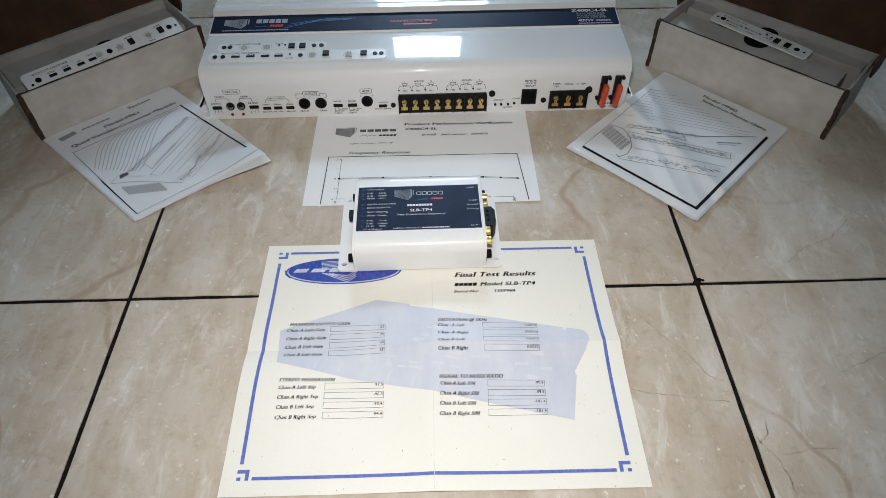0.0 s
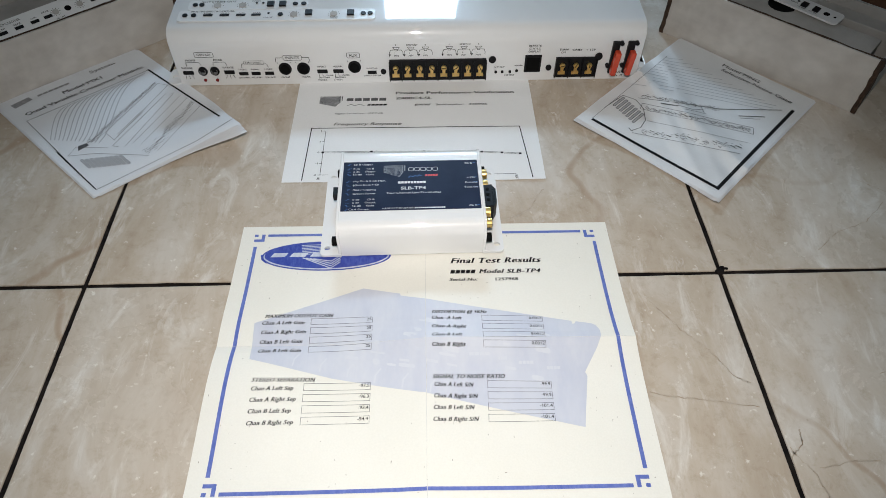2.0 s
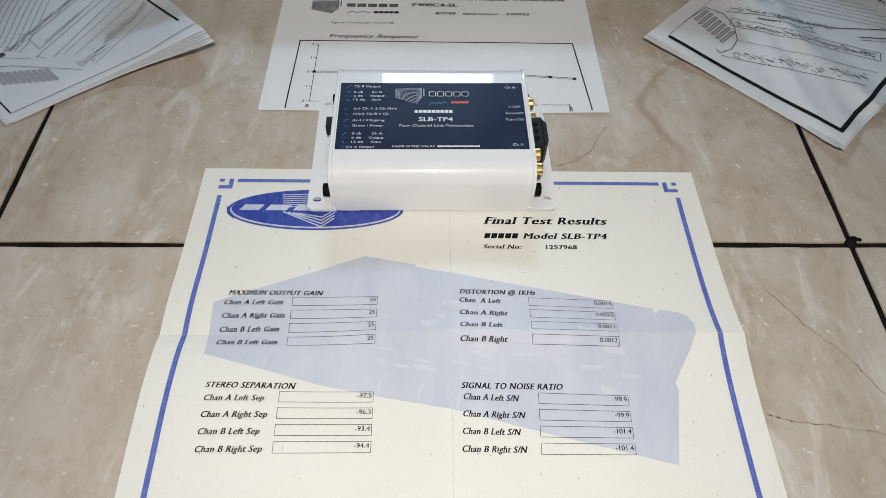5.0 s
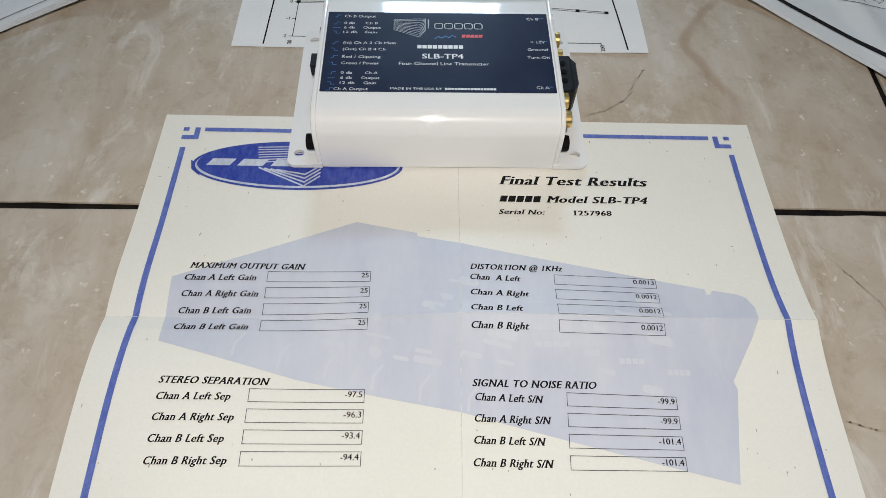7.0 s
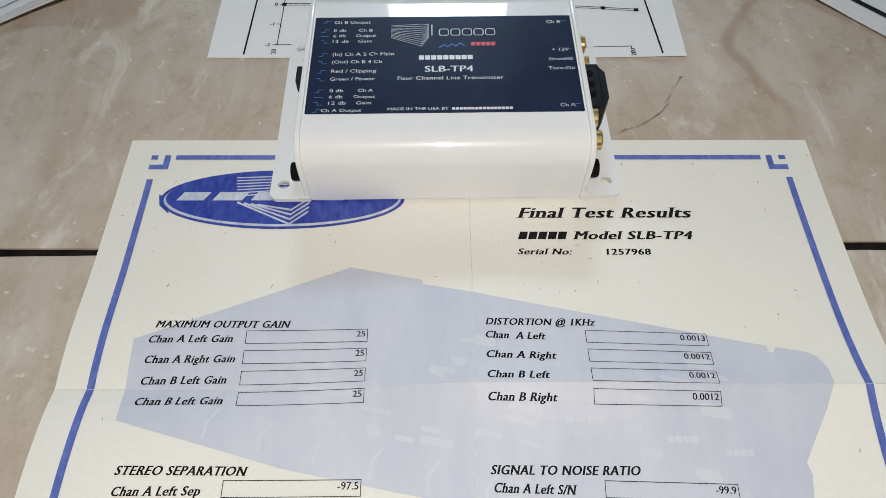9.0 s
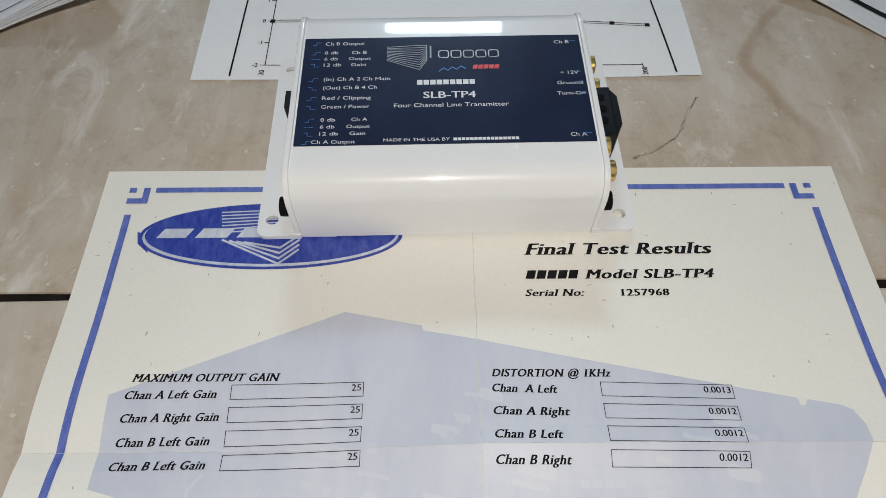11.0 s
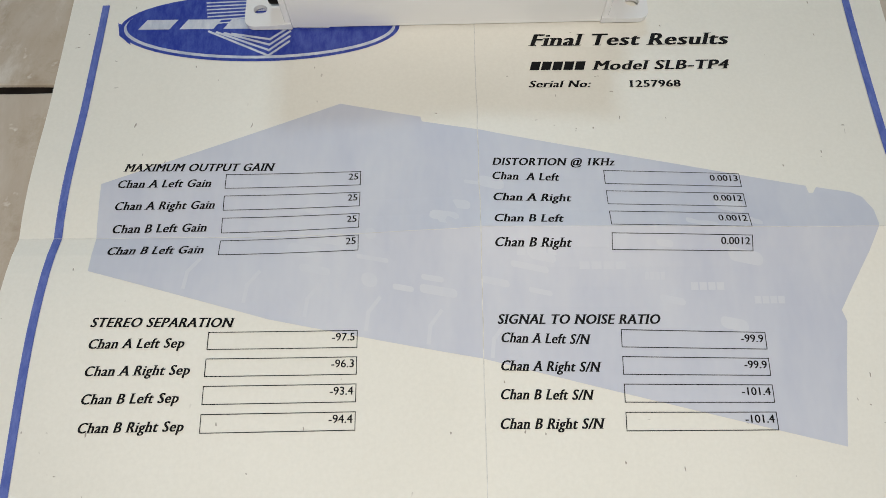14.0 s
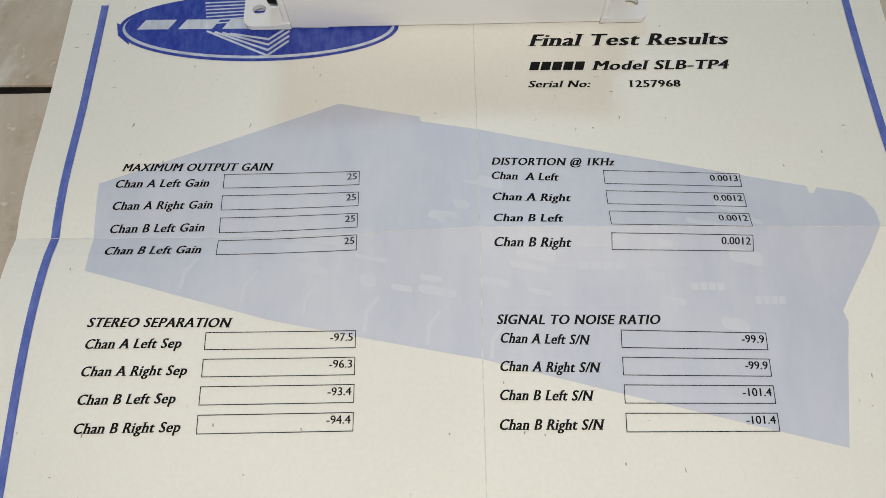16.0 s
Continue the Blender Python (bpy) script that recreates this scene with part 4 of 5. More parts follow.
face_text("FRONT", -0.2150, 0.0240, 0.0018, 0.0095)
face_text("REAR", -0.1900, 0.0240, 0.0018, 0.0080)
face_part("bracket_line", join(line([(-0.2200, 0.0190), (-0.2200, 0.0228), (-0.2080, 0.0228), (-0.2068, 0.0200)], 0.0004), line([(-0.1955, 0.0200), (-0.1950, 0.0228), (-0.1840, 0.0228), (-0.1830, 0.0190)], 0.0004)), M_INK, out=0.0002)
for x, s, t in ((-0.1695, "FRONT", "BAL UNBAL"), (-0.1580, "REAR", "BAL UNBAL"), (-0.1455, "MODE", "2CH 4CH")):
    face_part("slide_switch", cuboid(-0.0042, 0.0042, -0.0016, 0.0016, -0.001, 0.0006, 0.0003), M_BLACK, "black slide switch", x, 0.0108)
    face_text(s, x, 0.0142, 0.0015, 0.0075)
    face_text(t, x, 0.0060, 0.0013, 0.0100)
face_text("INPUT CONFIG.", -0.1580, 0.0208, 0.0017, 0.0150)
face_part("bracket_line", line([(-0.1700, 0.0170), (-0.1695, 0.0200), (-0.1670, 0.0215)], 0.0004), M_INK, out=0.0002)
face_part("bracket_line", line([(-0.1455, 0.0170), (-0.1460, 0.0200), (-0.1485, 0.0215)], 0.0004), M_INK, out=0.0002)
face_part("heading_frame", line(round_rect(-0.0090, 0.0090, -0.0010, 0.0028, 0.001, 2), 0.0003, True), M_INK, x=-0.1580, z=0.0208, out=0.0002)
face_text("INPUTS", -0.1215, 0.0248, 0.0026, 0.0125, bold=0.012)
face_part("heading_frame", line(round_rect(-0.0085, 0.0085, -0.0012, 0.0038, 0.0012, 2), 0.0004, True), M_INK, x=-0.1215, z=0.0248, out=0.0002)
face_part("bracket_line", line([(-0.1375, 0.0220), (-0.1370, 0.0262), (-0.1305, 0.0262)], 0.0004), M_INK, out=0.0002)
face_part("bracket_line", line([(-0.1060, 0.0220), (-0.1065, 0.0262), (-0.1125, 0.0262)], 0.0004), M_INK, out=0.0002)
face_text("AUX", -0.0655, 0.0262, 0.0026, 0.0080, bold=0.012)
face_part("heading_frame", line(round_rect(-0.0060, 0.0060, -0.0012, 0.0038, 0.0012, 2), 0.0004, True), M_INK, x=-0.0655, z=0.0262, out=0.0002)
for x, z in ((-0.1300, 0.0152), (-0.1130, 0.0152), (-0.0652, 0.0160)):
    sock = face_part("input_socket", join(rod(0.0060, -0.002, 0.0010, 28, bevel=0.0004)), M_BLACK, "black round input socket", x, z)
    face_part("socket_hole", rod(0.0044, 0, 0.0004, 24), M_VOID, "", x, z, sock, 0.0011)
    face_text("L", x - 0.0060, z + 0.0055, 0.0013)
    face_text("R", x + 0.0060, z + 0.0055, 0.0013)
face_text("FRONT", -0.1310, 0.0056, 0.0016, 0.0085)
face_text("REAR", -0.1115, 0.0056, 0.0016, 0.0075)
for x, s in ((-0.0958, "FRONT"), (-0.0808, "REAR")):
    face_part("slide_switch", cuboid(-0.0048, 0.0048, -0.0018, 0.0018, -0.001, 0.0006, 0.0003), M_BLACK, "black slide switch", x, 0.0118)
    face_text(s, x, 0.0158, 0.0016, 0.0080)
    face_text("BRIDGED", x + 0.0015, 0.0048, 0.0013, 0.0090)
    face_text("STEREO", x - 0.0010, 0.0022, 0.0013, 0.0085)
    face_part("range_mark", join(line([(-0.0035, -0.0025), (-0.0035, -0.0080)], 0.0004), line([(0, -0.0025), (0, -0.0050), (0.0020, -0.0050)], 0.0004)), M_INK, x=x, z=0.0118, out=0.0002)
    face_text("CENTER", x + 0.0062, 0.0070, 0.0012, 0.0070)
face_part("slide_switch", cuboid(-0.0042, 0.0042, -0.0016, 0.0016, -0.001, 0.0006, 0.0003), M_BLACK, "black slide switch", -0.0492, 0.0100)
face_text("AUX MODE", -0.0492, 0.0136, 0.0013, 0.0105)
face_text("STEREO  CENTER", -0.0492, 0.0060, 0.0013, 0.0170)
for x, z, r in ((-0.0385, 0.0108, 0.0026), (0.0640, 0.0212, 0.0034), (0.1180, 0.0122, 0.0028), (0.1640, 0.0228, 0.0036)):
    face_part("face_screw", rod(r, -0.001, 0.0014, 20, bevel=0.0006), M_BLACK, "black face screw", x, z)


def terminal_block(x0, x1, z0, z1, count):
    blk = face_part("terminal_block", join(cuboid(x0, x1, z0, z1, -0.001, 0.0022, 0.0005), *[cuboid(x0 + (x1 - x0) * k / count - 0.0004, x0 + (x1 - x0) * k / count + 0.0004, z0 + 0.001, z1 - 0.001, 0.0015, 0.0048) for k in range(count + 1)]), M_BLACK, "black terminal block with gold screws")
    pitch = (x1 - x0) / count
    for k in range(count):
        x, zc = x0 + (k + 0.5) * pitch, (z0 + z1) / 2
        t = part("terminal", join(cuboid(x - 0.0033, x + 0.0033, zc - 0.0062, zc - 0.0030, 0.0022, 0.0030), cuboid(x - 0.0014, x + 0.0014, zc - 0.0050, zc + 0.0035, 0.0022, 0.0038)), M_GOLD, blk, "gold-plated screw terminal", m=FACE)
        part("terminal_screw", rod(0.0026, 0, 0.0018, 16, bevel=0.0005), M_GOLD, t, m=FACE @ Matrix.Translation((x, zc + 0.0030, 0.0024)) @ Matrix.Rotation(0.7 * k, 4, "Z"))
        part("screw_slot", cuboid(-0.0022, 0.0022, -0.0003, 0.0003, 0, 0.0002), M_VOID, t, m=FACE @ Matrix.Translation((x, zc + 0.0030, 0.00425)) @ Matrix.Rotation(0.7 * k + 0.3, 4, "Z"))
    return blk


terminal_block(-0.0325, 0.0582, 0.0022, 0.0226, 8)
terminal_block(0.1240, 0.1625, 0.0030, 0.0225, 3)
for cx in (-0.0110, 0.0380):
    face_text("L", cx - 0.0145, 0.0362, 0.0015)
    face_text("BRIDGED", cx, 0.0362, 0.0015, 0.0100)
    face_text("R", cx + 0.0125, 0.0362, 0.0015)
    for k in range(3):
        x = cx - 0.0145 + 0.0135 * k
        face_part("speaker_symbol", join(line([(-0.0030, 0.0022), (0.0030, 0.0022), (0.0020, 0.0004), (-0.0020, 0.0004)], 0.0004, True), line([(-0.0012, 0.0003), (-0.0012, -0.0012), (0.0012, -0.0012), (0.0012, 0.0003)], 0.0004, True),
                                         line([(-0.0020, -0.0004), (-0.0050, -0.0006), (-0.0062, -0.0030), (-0.0062, -0.0055)], 0.0004), line([(0.0020, -0.0004), (0.0050, -0.0006), (0.0062, -0.0030), (0.0062, -0.0055)], 0.0004),
                                         line([(-0.0070, -0.0050), (-0.0062, -0.0065), (-0.0054, -0.0050)], 0.0005, True)), M_INK, x=x, z=0.0325, out=0.0002)
        face_text("1", x - 0.0013, 0.0282, 0.0014)
        face_text("MIN", x, 0.0256, 0.0016, 0.0042, bold=0.01)
for x, z in ((0.0680, 0.0085), (0.0742, 0.0085), (0.0815, 0.0085), (0.0878, 0.0095)):
    face_part("indicator_light", rod(0.0013, -0.0005, 0.0010, 12), M_BLACK, "dark indicator light", x, z)
face_text("AMP CLIP", 0.0710, 0.0128, 0.0013, 0.0100)
face_text("POWER", 0.0895, 0.0140, 0.0013, 0.0075)
face_text("PROTECT", 0.0815, 0.0042, 0.0013, 0.0095)
disp = face_part("display_socket", cuboid(-0.0078, 0.0078, -0.0085, 0.0085, -0.002, 0.0008, 0.0003), M_BLACK, "black square display socket", 0.1025, 0.0165)
face_part("socket_recess", cuboid(-0.0060, 0.0060, -0.0066, 0.0062, 0, 0.0003), M_VOID, "", 0.1025, 0.0165, disp, 0.0010)
for k, s in enumerate(("REMOTE", "STATUS", "DISPLAY")):
    face_text(s, 0.1030, 0.0333 - 0.0028 * k, 0.0018, 0.0115 if k != 1 else 0.0105)
face_text("TURN", 0.1300, 0.0292, 0.0017, 0.0085)
face_text("ON", 0.1300, 0.0264, 0.0017, 0.0040)
face_text("GND", 0.1425, 0.0286, 0.0019, 0.0090)
face_text("+ 12V", 0.1555, 0.0286, 0.0019, 0.0095)
face_text("40A  X 2", 0.1865, 0.0020, 0.0020, 0.0150)
face_text("FUSE", 0.1865, 0.0055, 0.0020, 0.0080)
for x in (0.1775, 0.1915):
    fh = face_part("fuse_holder", join(cuboid(-0.0026, 0.0040, -0.0155, 0.0155, -0.001, 0.0030, 0.0008), moved(rod(0.0018, -0.0005, 0.0030, 12), pose(0.0055, 0.0140, 0)), moved(rod(0.0018, -0.0005, 0.0030, 12), pose(-0.0040, -0.0080, 0))), M_BLACK, "black fuse holder", x, 0.0222)
    face_part("blade_fuse", moved(join(slab(round_rect(-0.0026, 0.0026, -0.0140, 0.0085, 0.0012, 3), 0.0, 0.0060, 0.0010)), Matrix.Rotation(radians(-5), 4, "Z")), M_FUSE, "red plastic blade fuse", x + 0.0020, 0.0218, fh, 0.0026)

# ---- booklets ----
def booklet(name, label, origin, u, v, W, H, lift, pages, cover):
    """A thin stapled booklet; place(a, b) takes page coordinates to the floor, with curled corners from lift(a, b)."""
    foot = Vector((0.0, -0.15))

    def place(a, b, up=0.0):
        p = Vector(origin) + a * Vector(u) + b * Vector(v)
        z = lift(a, b)
        p = p + (foot - p) * (z / 0.43)
        return Vector((p.x, p.y, z + up))

    bk = thing(name, label, "booklet", "instruction booklets")
    n, m = 46, 54
    for k in range(pages):
        d = 0.0006 * k
        bm = bmesh.new()
        drop = [[bm.verts.new(place(W * i / n + 0.0006 * k * (1 if k % 2 else -0.6), H * j / m - 0.0004 * k) - Vector((0, 0, 0.00022 * k + max(0.0, lift(W * i / n, H * j / m) - 0.004) * 0.10 * k))) for i in range(n + 1)] for j in range(m + 1)]
        for j in range(m):
            for i in range(n):
                bm.faces.new((drop[j][i], drop[j][i + 1], drop[j + 1][i + 1], drop[j + 1][i]))
        ext = bmesh.ops.extrude_face_region(bm, geom=bm.faces[:])
        bmesh.ops.translate(bm, verts=[q for q in ext["geom"] if isinstance(q, bmesh.types.BMVert)], vec=(0, 0, -0.0002))
        bmesh.ops.recalc_face_normals(bm, faces=bm.faces[:])
        smooth_by_angle(part("cover" if k == 0 else "page", bm, cover if k == 0 else M_BOOKP, bk), 28)
    xs, ys = [W * i / n for i in range(n + 1)], [H * j / m for j in range(m + 1)]

    def ink(nm, bm, mat=M_INK, fine=True, lab=""):
        if not fine:
            drape(bm, xs, ys, lambda x, y: 0.0, 0.0)
        for q in bm.verts:
            q.co = place(q.co.x, q.co.y, 0.0003 + q.co.z)
        return part(nm, bm, mat, bk, lab)

    return bk, ink


def slots(x, y, n, w, h, pitch, lean, mat_w=0.0004):
    return join(*[line([(px + pitch * k, py + lean * k) for px, py in round_rect(x, x + w, y, y + h, w * 0.45, 3)], mat_w, True) for k in range(n)])


def slot_fills(x, y, n, w, h, pitch, lean):
    return join(*[flat([(px + pitch * k, py + lean * k) for px, py in round_rect(x, x + w, y, y + h, w * 0.45, 3)], -0.00008) for k in range(n)])


def squiggles(x0, y0, x1, y1, n, size, seed):
    """Rows of tiny drawn switches and sockets."""
    random.seed(seed)
    out = []
    for k in range(n):
        t = (k + 0.5) / n
        x, y = x0 + (x1 - x0) * t, y0 + (y1 - y0) * t
        s = size * random.uniform(0.45, 0.8)
        y += random.uniform(-0.5, 0.5) * size
        pick = random.random()
        if pick < 0.25:
            out.append(line([(x + s * math.cos(a), y + s * math.sin(a)) for a in [0.7 * q for q in range(9)]], 0.0003, True))
            out.append(line([(x - s * 0.5, y), (x + s * 0.4, y + s * 0.3)], 0.0005))
        elif pick < 0.55:
            out.append(line([(x - s * 0.8, y - s * 0.4), (x + s * 0.8, y - s * 0.4), (x + s * 0.8, y + s * 0.5), (x - s * 0.8, y + s * 0.5)], 0.0003, True))
        else:
            out.append(line([(x - s * 0.7, y), (x + s * 0.7, y + s * 0.2)], 0.0008))
        for q in range(3):
            a, b = x + random.uniform(-1.2, 1.2) * s, y + random.choice((-1.3, 1.3)) * s
            out.append(line([(a, b), (a + s * random.uniform(0.3, 0.9), b + 0.1 * s)], 0.0004))
    return join(*out)


_wl = 0.134
bkl, ink = booklet("booklet", "white crossover booklet with line drawing and curled corner", (-0.2645, 0.2520), (0.766, 0.643), (-0.735, 0.686), _wl, 0.171,
                   lambda a, b: 0.0020 + 0.0180 * smooth01(0.05, _wl, a) ** 1.4 * (1 - smooth01(0.0, 0.060, b)) ** 1.3 + 0.0030 * math.sin(math.pi * min(1.0, a / 0.12)) ** 2 * (1 - smooth01(0.0, 0.05, b)) + 0.0012 * smooth01(0.0, 0.02, b) * math.sin(a * 30) ** 2, 6, M_BOOKP)
ink("lettering", text("Quad Variable Crossover Module", 0.0120, 0.1358, 0.0046, 0.1110, 0, 0.011))
ink("lettering", text("Model MX1", 0.0505, 0.1455, 0.0046, 0.0370, 0, 0.011))
ink("lettering", text("System", 0.0835, 0.1600, 0.0042, 0.0245, 0, 0.012), M_DARKGREY)
ink("logo_fan", flat([(0.010, 0.1530), (0.009, 0.1600), (0.026, 0.1620), (0.027, 0.1560)]), M_GREYINK, lab="grey fan-shaped logo")
ink("logo_bar", word_blocks(0.032, 0.1570, 0.0028, 0.030, 6, 0.2), M_GREYINK)
ink("page_border", line([(0.0050, 0.0060), (0.0085, 0.1285), (0.1240, 0.1295)], 0.0006), M_DARKGREY, False)
ink("page_border", line([(0.0050, 0.0060), (0.0060, 0.0700)], 0.0010), M_INK, False)
ink("page_border", line([(0.1240, 0.1295), (0.1275, 0.0220)], 0.0017), M_INK, False, "thick black border line")
ink("page_border", line([(0.1330, 0.0100), (0.0950, 0.0050), (0.0050, 0.0050)], 0.0005), M_DARKGREY, False)
for k in range(13):
    x0, y0, x1 = 0.0105 + 0.0022 * k, 0.0900 - 0.0026 * k, 0.0440 + 0.0062 * k
    ink("drawn_stripe", line([(x0 + (x1 - x0) * t, y0 + (0.1265 - y0) * math.sin(t * math.pi / 2) ** (1.0 + 0.03 * k)) for t in [q / 10 for q in range(11)]], 0.00080), M_PALEINK, True)
ink("drawing", join(line([(0.0099, 0.0593), (0.0272, 0.0474), (0.0480, 0.0245), (0.0532, 0.0187), (0.0560, 0.0150)], 0.0006), line([(0.0099, 0.0593), (0.0200, 0.0660)], 0.0004),
                    line([(0.0471, 0.0681), (0.0473, 0.0534), (0.1240, 0.0960)], 0.0005), line([(0.0471, 0.0681), (0.1180, 0.1040), (0.1225, 0.0945)], 0.0005), line([(0.0448, 0.0426), (0.0420, 0.0470), (0.1130, 0.0840), (0.1185, 0.0799), (0.0500, 0.0400)], 0.0005),
                    line([(0.0540, 0.0575), (0.0841, 0.0727), (0.0835, 0.0745), (0.0535, 0.0590)], 0.0004, True), line([(0.0560, 0.0390), (0.1220, 0.0735)], 0.0004), line([(0.0600, 0.0330), (0.1240, 0.0660)], 0.0004), line([(0.0200, 0.0660), (0.0379, 0.0476)], 0.0005), line([(0.0650, 0.0160), (0.1265, 0.0480)], 0.0004)), M_GREYINK, False)
ink("vent_drawing", slots(0.0140, 0.0330, 9, 0.0022, 0.0150, 0.0031, -0.0021, 0.0004), M_GREYINK)
ink("vent_drawing", slot_fills(0.0140, 0.0330, 9, 0.0022, 0.0150, 0.0031, -0.0021), M_PALEINK)
ink("control_drawing", squiggles(0.0300, 0.0640, 0.1170, 0.1065, 32, 0.0021, 5), M_DARKGREY)
ink("control_drawing", squiggles(0.0570, 0.0190, 0.1240, 0.0555, 15, 0.0036, 6), M_INK)
ink("logo_fan", flat([(0.0190, 0.0600), (0.0220, 0.0660), (0.0290, 0.0650), (0.0290, 0.0610)]), M_DARKGREY)

_wr = 0.1425


def crease(a, b):
    d1 = abs((b - 0.075) * 0.94 + (a - 0.07) * 0.34)
    d2 = abs((b - 0.050) * 0.80 + (a - 0.07) * 0.60)
    d3 = abs((b - 0.120) * 0.75 + (a - 0.02) * 0.66)
    return 0.0060 * max(0, 1 - d1 / 0.018) ** 1.2 + 0.0045 * max(0, 1 - d2 / 0.013) + 0.0040 * max(0, 1 - d3 / 0.012)


bkr, ink = booklet("booklet", "creased white noise gate booklet with line drawing", (0.1366, 0.3422), (0.690, -0.725), (0.714, 0.700), _wr, 0.178,
                   lambda a, b: 0.0026 + crease(a, b) + 0.006 * (1 - smooth01(0.0, 0.06, a)) * (1 - smooth01(0.0, 0.05, b)) + 0.0008 * math.sin(a * 40 + b * 25) ** 2 + 0.0006 * noise.noise(Vector((a * 60, b * 60, 2.0))), 5, M_SLEEVE)
ink("lettering", text("Model MNG", 0.0540, 0.1645, 0.0046, 0.0390, 0, 0.011))
ink("lettering", text("Selective Noise Gate", 0.0570, 0.1572, 0.0042, 0.0720, 0, 0.011))
ink("page_border", line([(0.0130, 0.0085), (0.1355, 0.0105)], 0.0030), M_INK, False, "thick black border line")
ink("page_border", line([(0.1362, 0.0105), (0.1350, 0.1480)], 0.0030), M_INK, False, "thick black border line")
ink("page_border", line([(0.0110, 0.0090), (0.0070, 0.1400)], 0.0004), M_DARKGREY, False)
for k in range(12):
    y0 = 0.0780 + 0.0055 * k
    x1 = min(0.120, 0.008 + (0.1450 - y0) / 0.50)
    ink("drawn_stripe", line([(0.008 + (x1 - 0.008) * t, y0 + (x1 - 0.008) * 0.50 * t + 0.0012 * math.sin(t * 3.0 + k * 0.4)) for t in [q / 10 for q in range(11)]], 0.00080), M_PALEINK, True)
ink("drawing", join(line([(0.0100, 0.0300), (0.0115, 0.0569), (0.0240, 0.0600), (0.0363, 0.0539), (0.0465, 0.0415), (0.0490, 0.0300), (0.0455, 0.0202), (0.0420, 0.0220)], 0.0007), line([(0.0240, 0.0640), (0.0868, 0.1040)], 0.0006), line([(0.0868, 0.1040), (0.1270, 0.1420)], 0.0010),
                    line([(0.0340, 0.0520), (0.1250, 0.0930), (0.1210, 0.1010), (0.0310, 0.0600)], 0.0005, True), line([(0.0480, 0.0420), (0.1285, 0.0800)], 0.0004), line([(0.0480, 0.0190), (0.1285, 0.0610)], 0.0005), line([(0.1037, 0.1072), (0.1204, 0.1218)], 0.0011), line([(0.1060, 0.1050), (0.1190, 0.1160)], 0.0005),
                    line([(0.0440, 0.0720), (0.0560, 0.0790)], 0.0016), line([(0.0560, 0.0800), (0.0700, 0.0850), (0.0760, 0.0930)], 0.0005), line([(0.0640, 0.0800), (0.0800, 0.0880)], 0.0005), line([(0.0700, 0.0960), (0.0790, 0.0880)], 0.0005)), M_DARKGREY, False)
ink("vent_drawing", slots(0.0130, 0.0380, 7, 0.0024, 0.0170, 0.0043, -0.0012, 0.0005), M_DARKGREY)
ink("vent_drawing", slot_fills(0.0130, 0.0380, 7, 0.0024, 0.0170, 0.0043, -0.0012), M_PALEINK)
ink("control_drawing", squiggles(0.0360, 0.0560, 0.1200, 0.0960, 28, 0.0026, 8), M_INK)
ink("control_drawing", squiggles(0.0520, 0.0270, 0.1265, 0.0690, 16, 0.0038, 9), M_INK)
ink("control_drawing", squiggles(0.0240, 0.0690, 0.0860, 0.1030, 24, 0.0026, 11), M_DARKGREY)

# ---- cartons ----
def rugged(bm, amount, seed):
    """Torn, crushed edges."""
    bmesh.ops.subdivide_edges(bm, edges=[e for e in bm.edges if e.calc_length() > 0.02], cuts=14, use_grid_fill=True)
    for v in bm.verts:
        p = v.co * 180 + Vector((seed, seed, seed))
        v.co += amount * noise.noise_vector(p)
    for v in bm.verts:
        v.co.z = max(v.co.z, 0.0)
    return bm


def carton(label, m, L, D, H, lean):
    box = thing("carton", label, "box", "open cartons", m=m)
    T = 0.0028
    rough = 0.0007
    part("front_panel", cuboid(0, L, 0, T, 0, H, rough), M_CARD, box)
    part("front_flap", cuboid(0.004, L - 0.004, T + 0.0002, 2 * T, 0.004, H - 0.003, rough), M_CARDIN, box)
    part("back_panel", cuboid(0, L, D - T, D, 0, H, rough), M_CARDIN, box)
    part("bottom_panel", cuboid(T, L - T, T, D - T, 0.0, T), M_CARDIN, box)
    for a in (0, L - T):
        part("end_panel", cuboid(a, a + T, T + 0.0002, D - T - 0.0002, 0, H, rough), M_CARDIN, box)
        part("end_edge", rugged(cuboid(a - 0.0008, a + T + 0.0008, -0.0008, 2 * T, 0.0, H + 0.0004, 0.0006, 1), 0.0011, L * 50 + a * 90), M_EDGE, box, "torn brown corrugated edge")
    part("rim_edge", rugged(cuboid(0.003, L - 0.003, T * 0.55, T * 1.3, H - 0.002, H + 0.0004), 0.0008, L * 70), M_EDGE, box, "brown raw cardboard edge")
    hinge = Matrix.Translation((0, D, H)) @ Matrix.Rotation(radians(lean), 4, "X")
    # lid and ears take the kraft that has their shade in its colour
    lid = part("lid", cuboid(-0.004, L + 0.004, 0, T, 0, D + 0.045, rough), M_KRAFT_SHADED, box, "raised lid, brown kraft inside, darkened for shade", m=hinge)
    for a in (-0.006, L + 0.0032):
        part("lid_ear", slab([(0.002, -0.012), (-0.024, -0.016), (-0.036, -0.004), (-0.042, D), (-0.036, D + 0.030), (0, D + 0.042)], 0, T, 0.0006), M_KRAFT_SHADED, lid, "brown side ear of the lid, darkened for shade", m=hinge @ Matrix.Translation((a, 0, 0)) @ Matrix(((0, 0, 1, 0), (1, 0, 0, 0), (0, 1, 0, 0), (0, 0, 0, 1))))
    return box


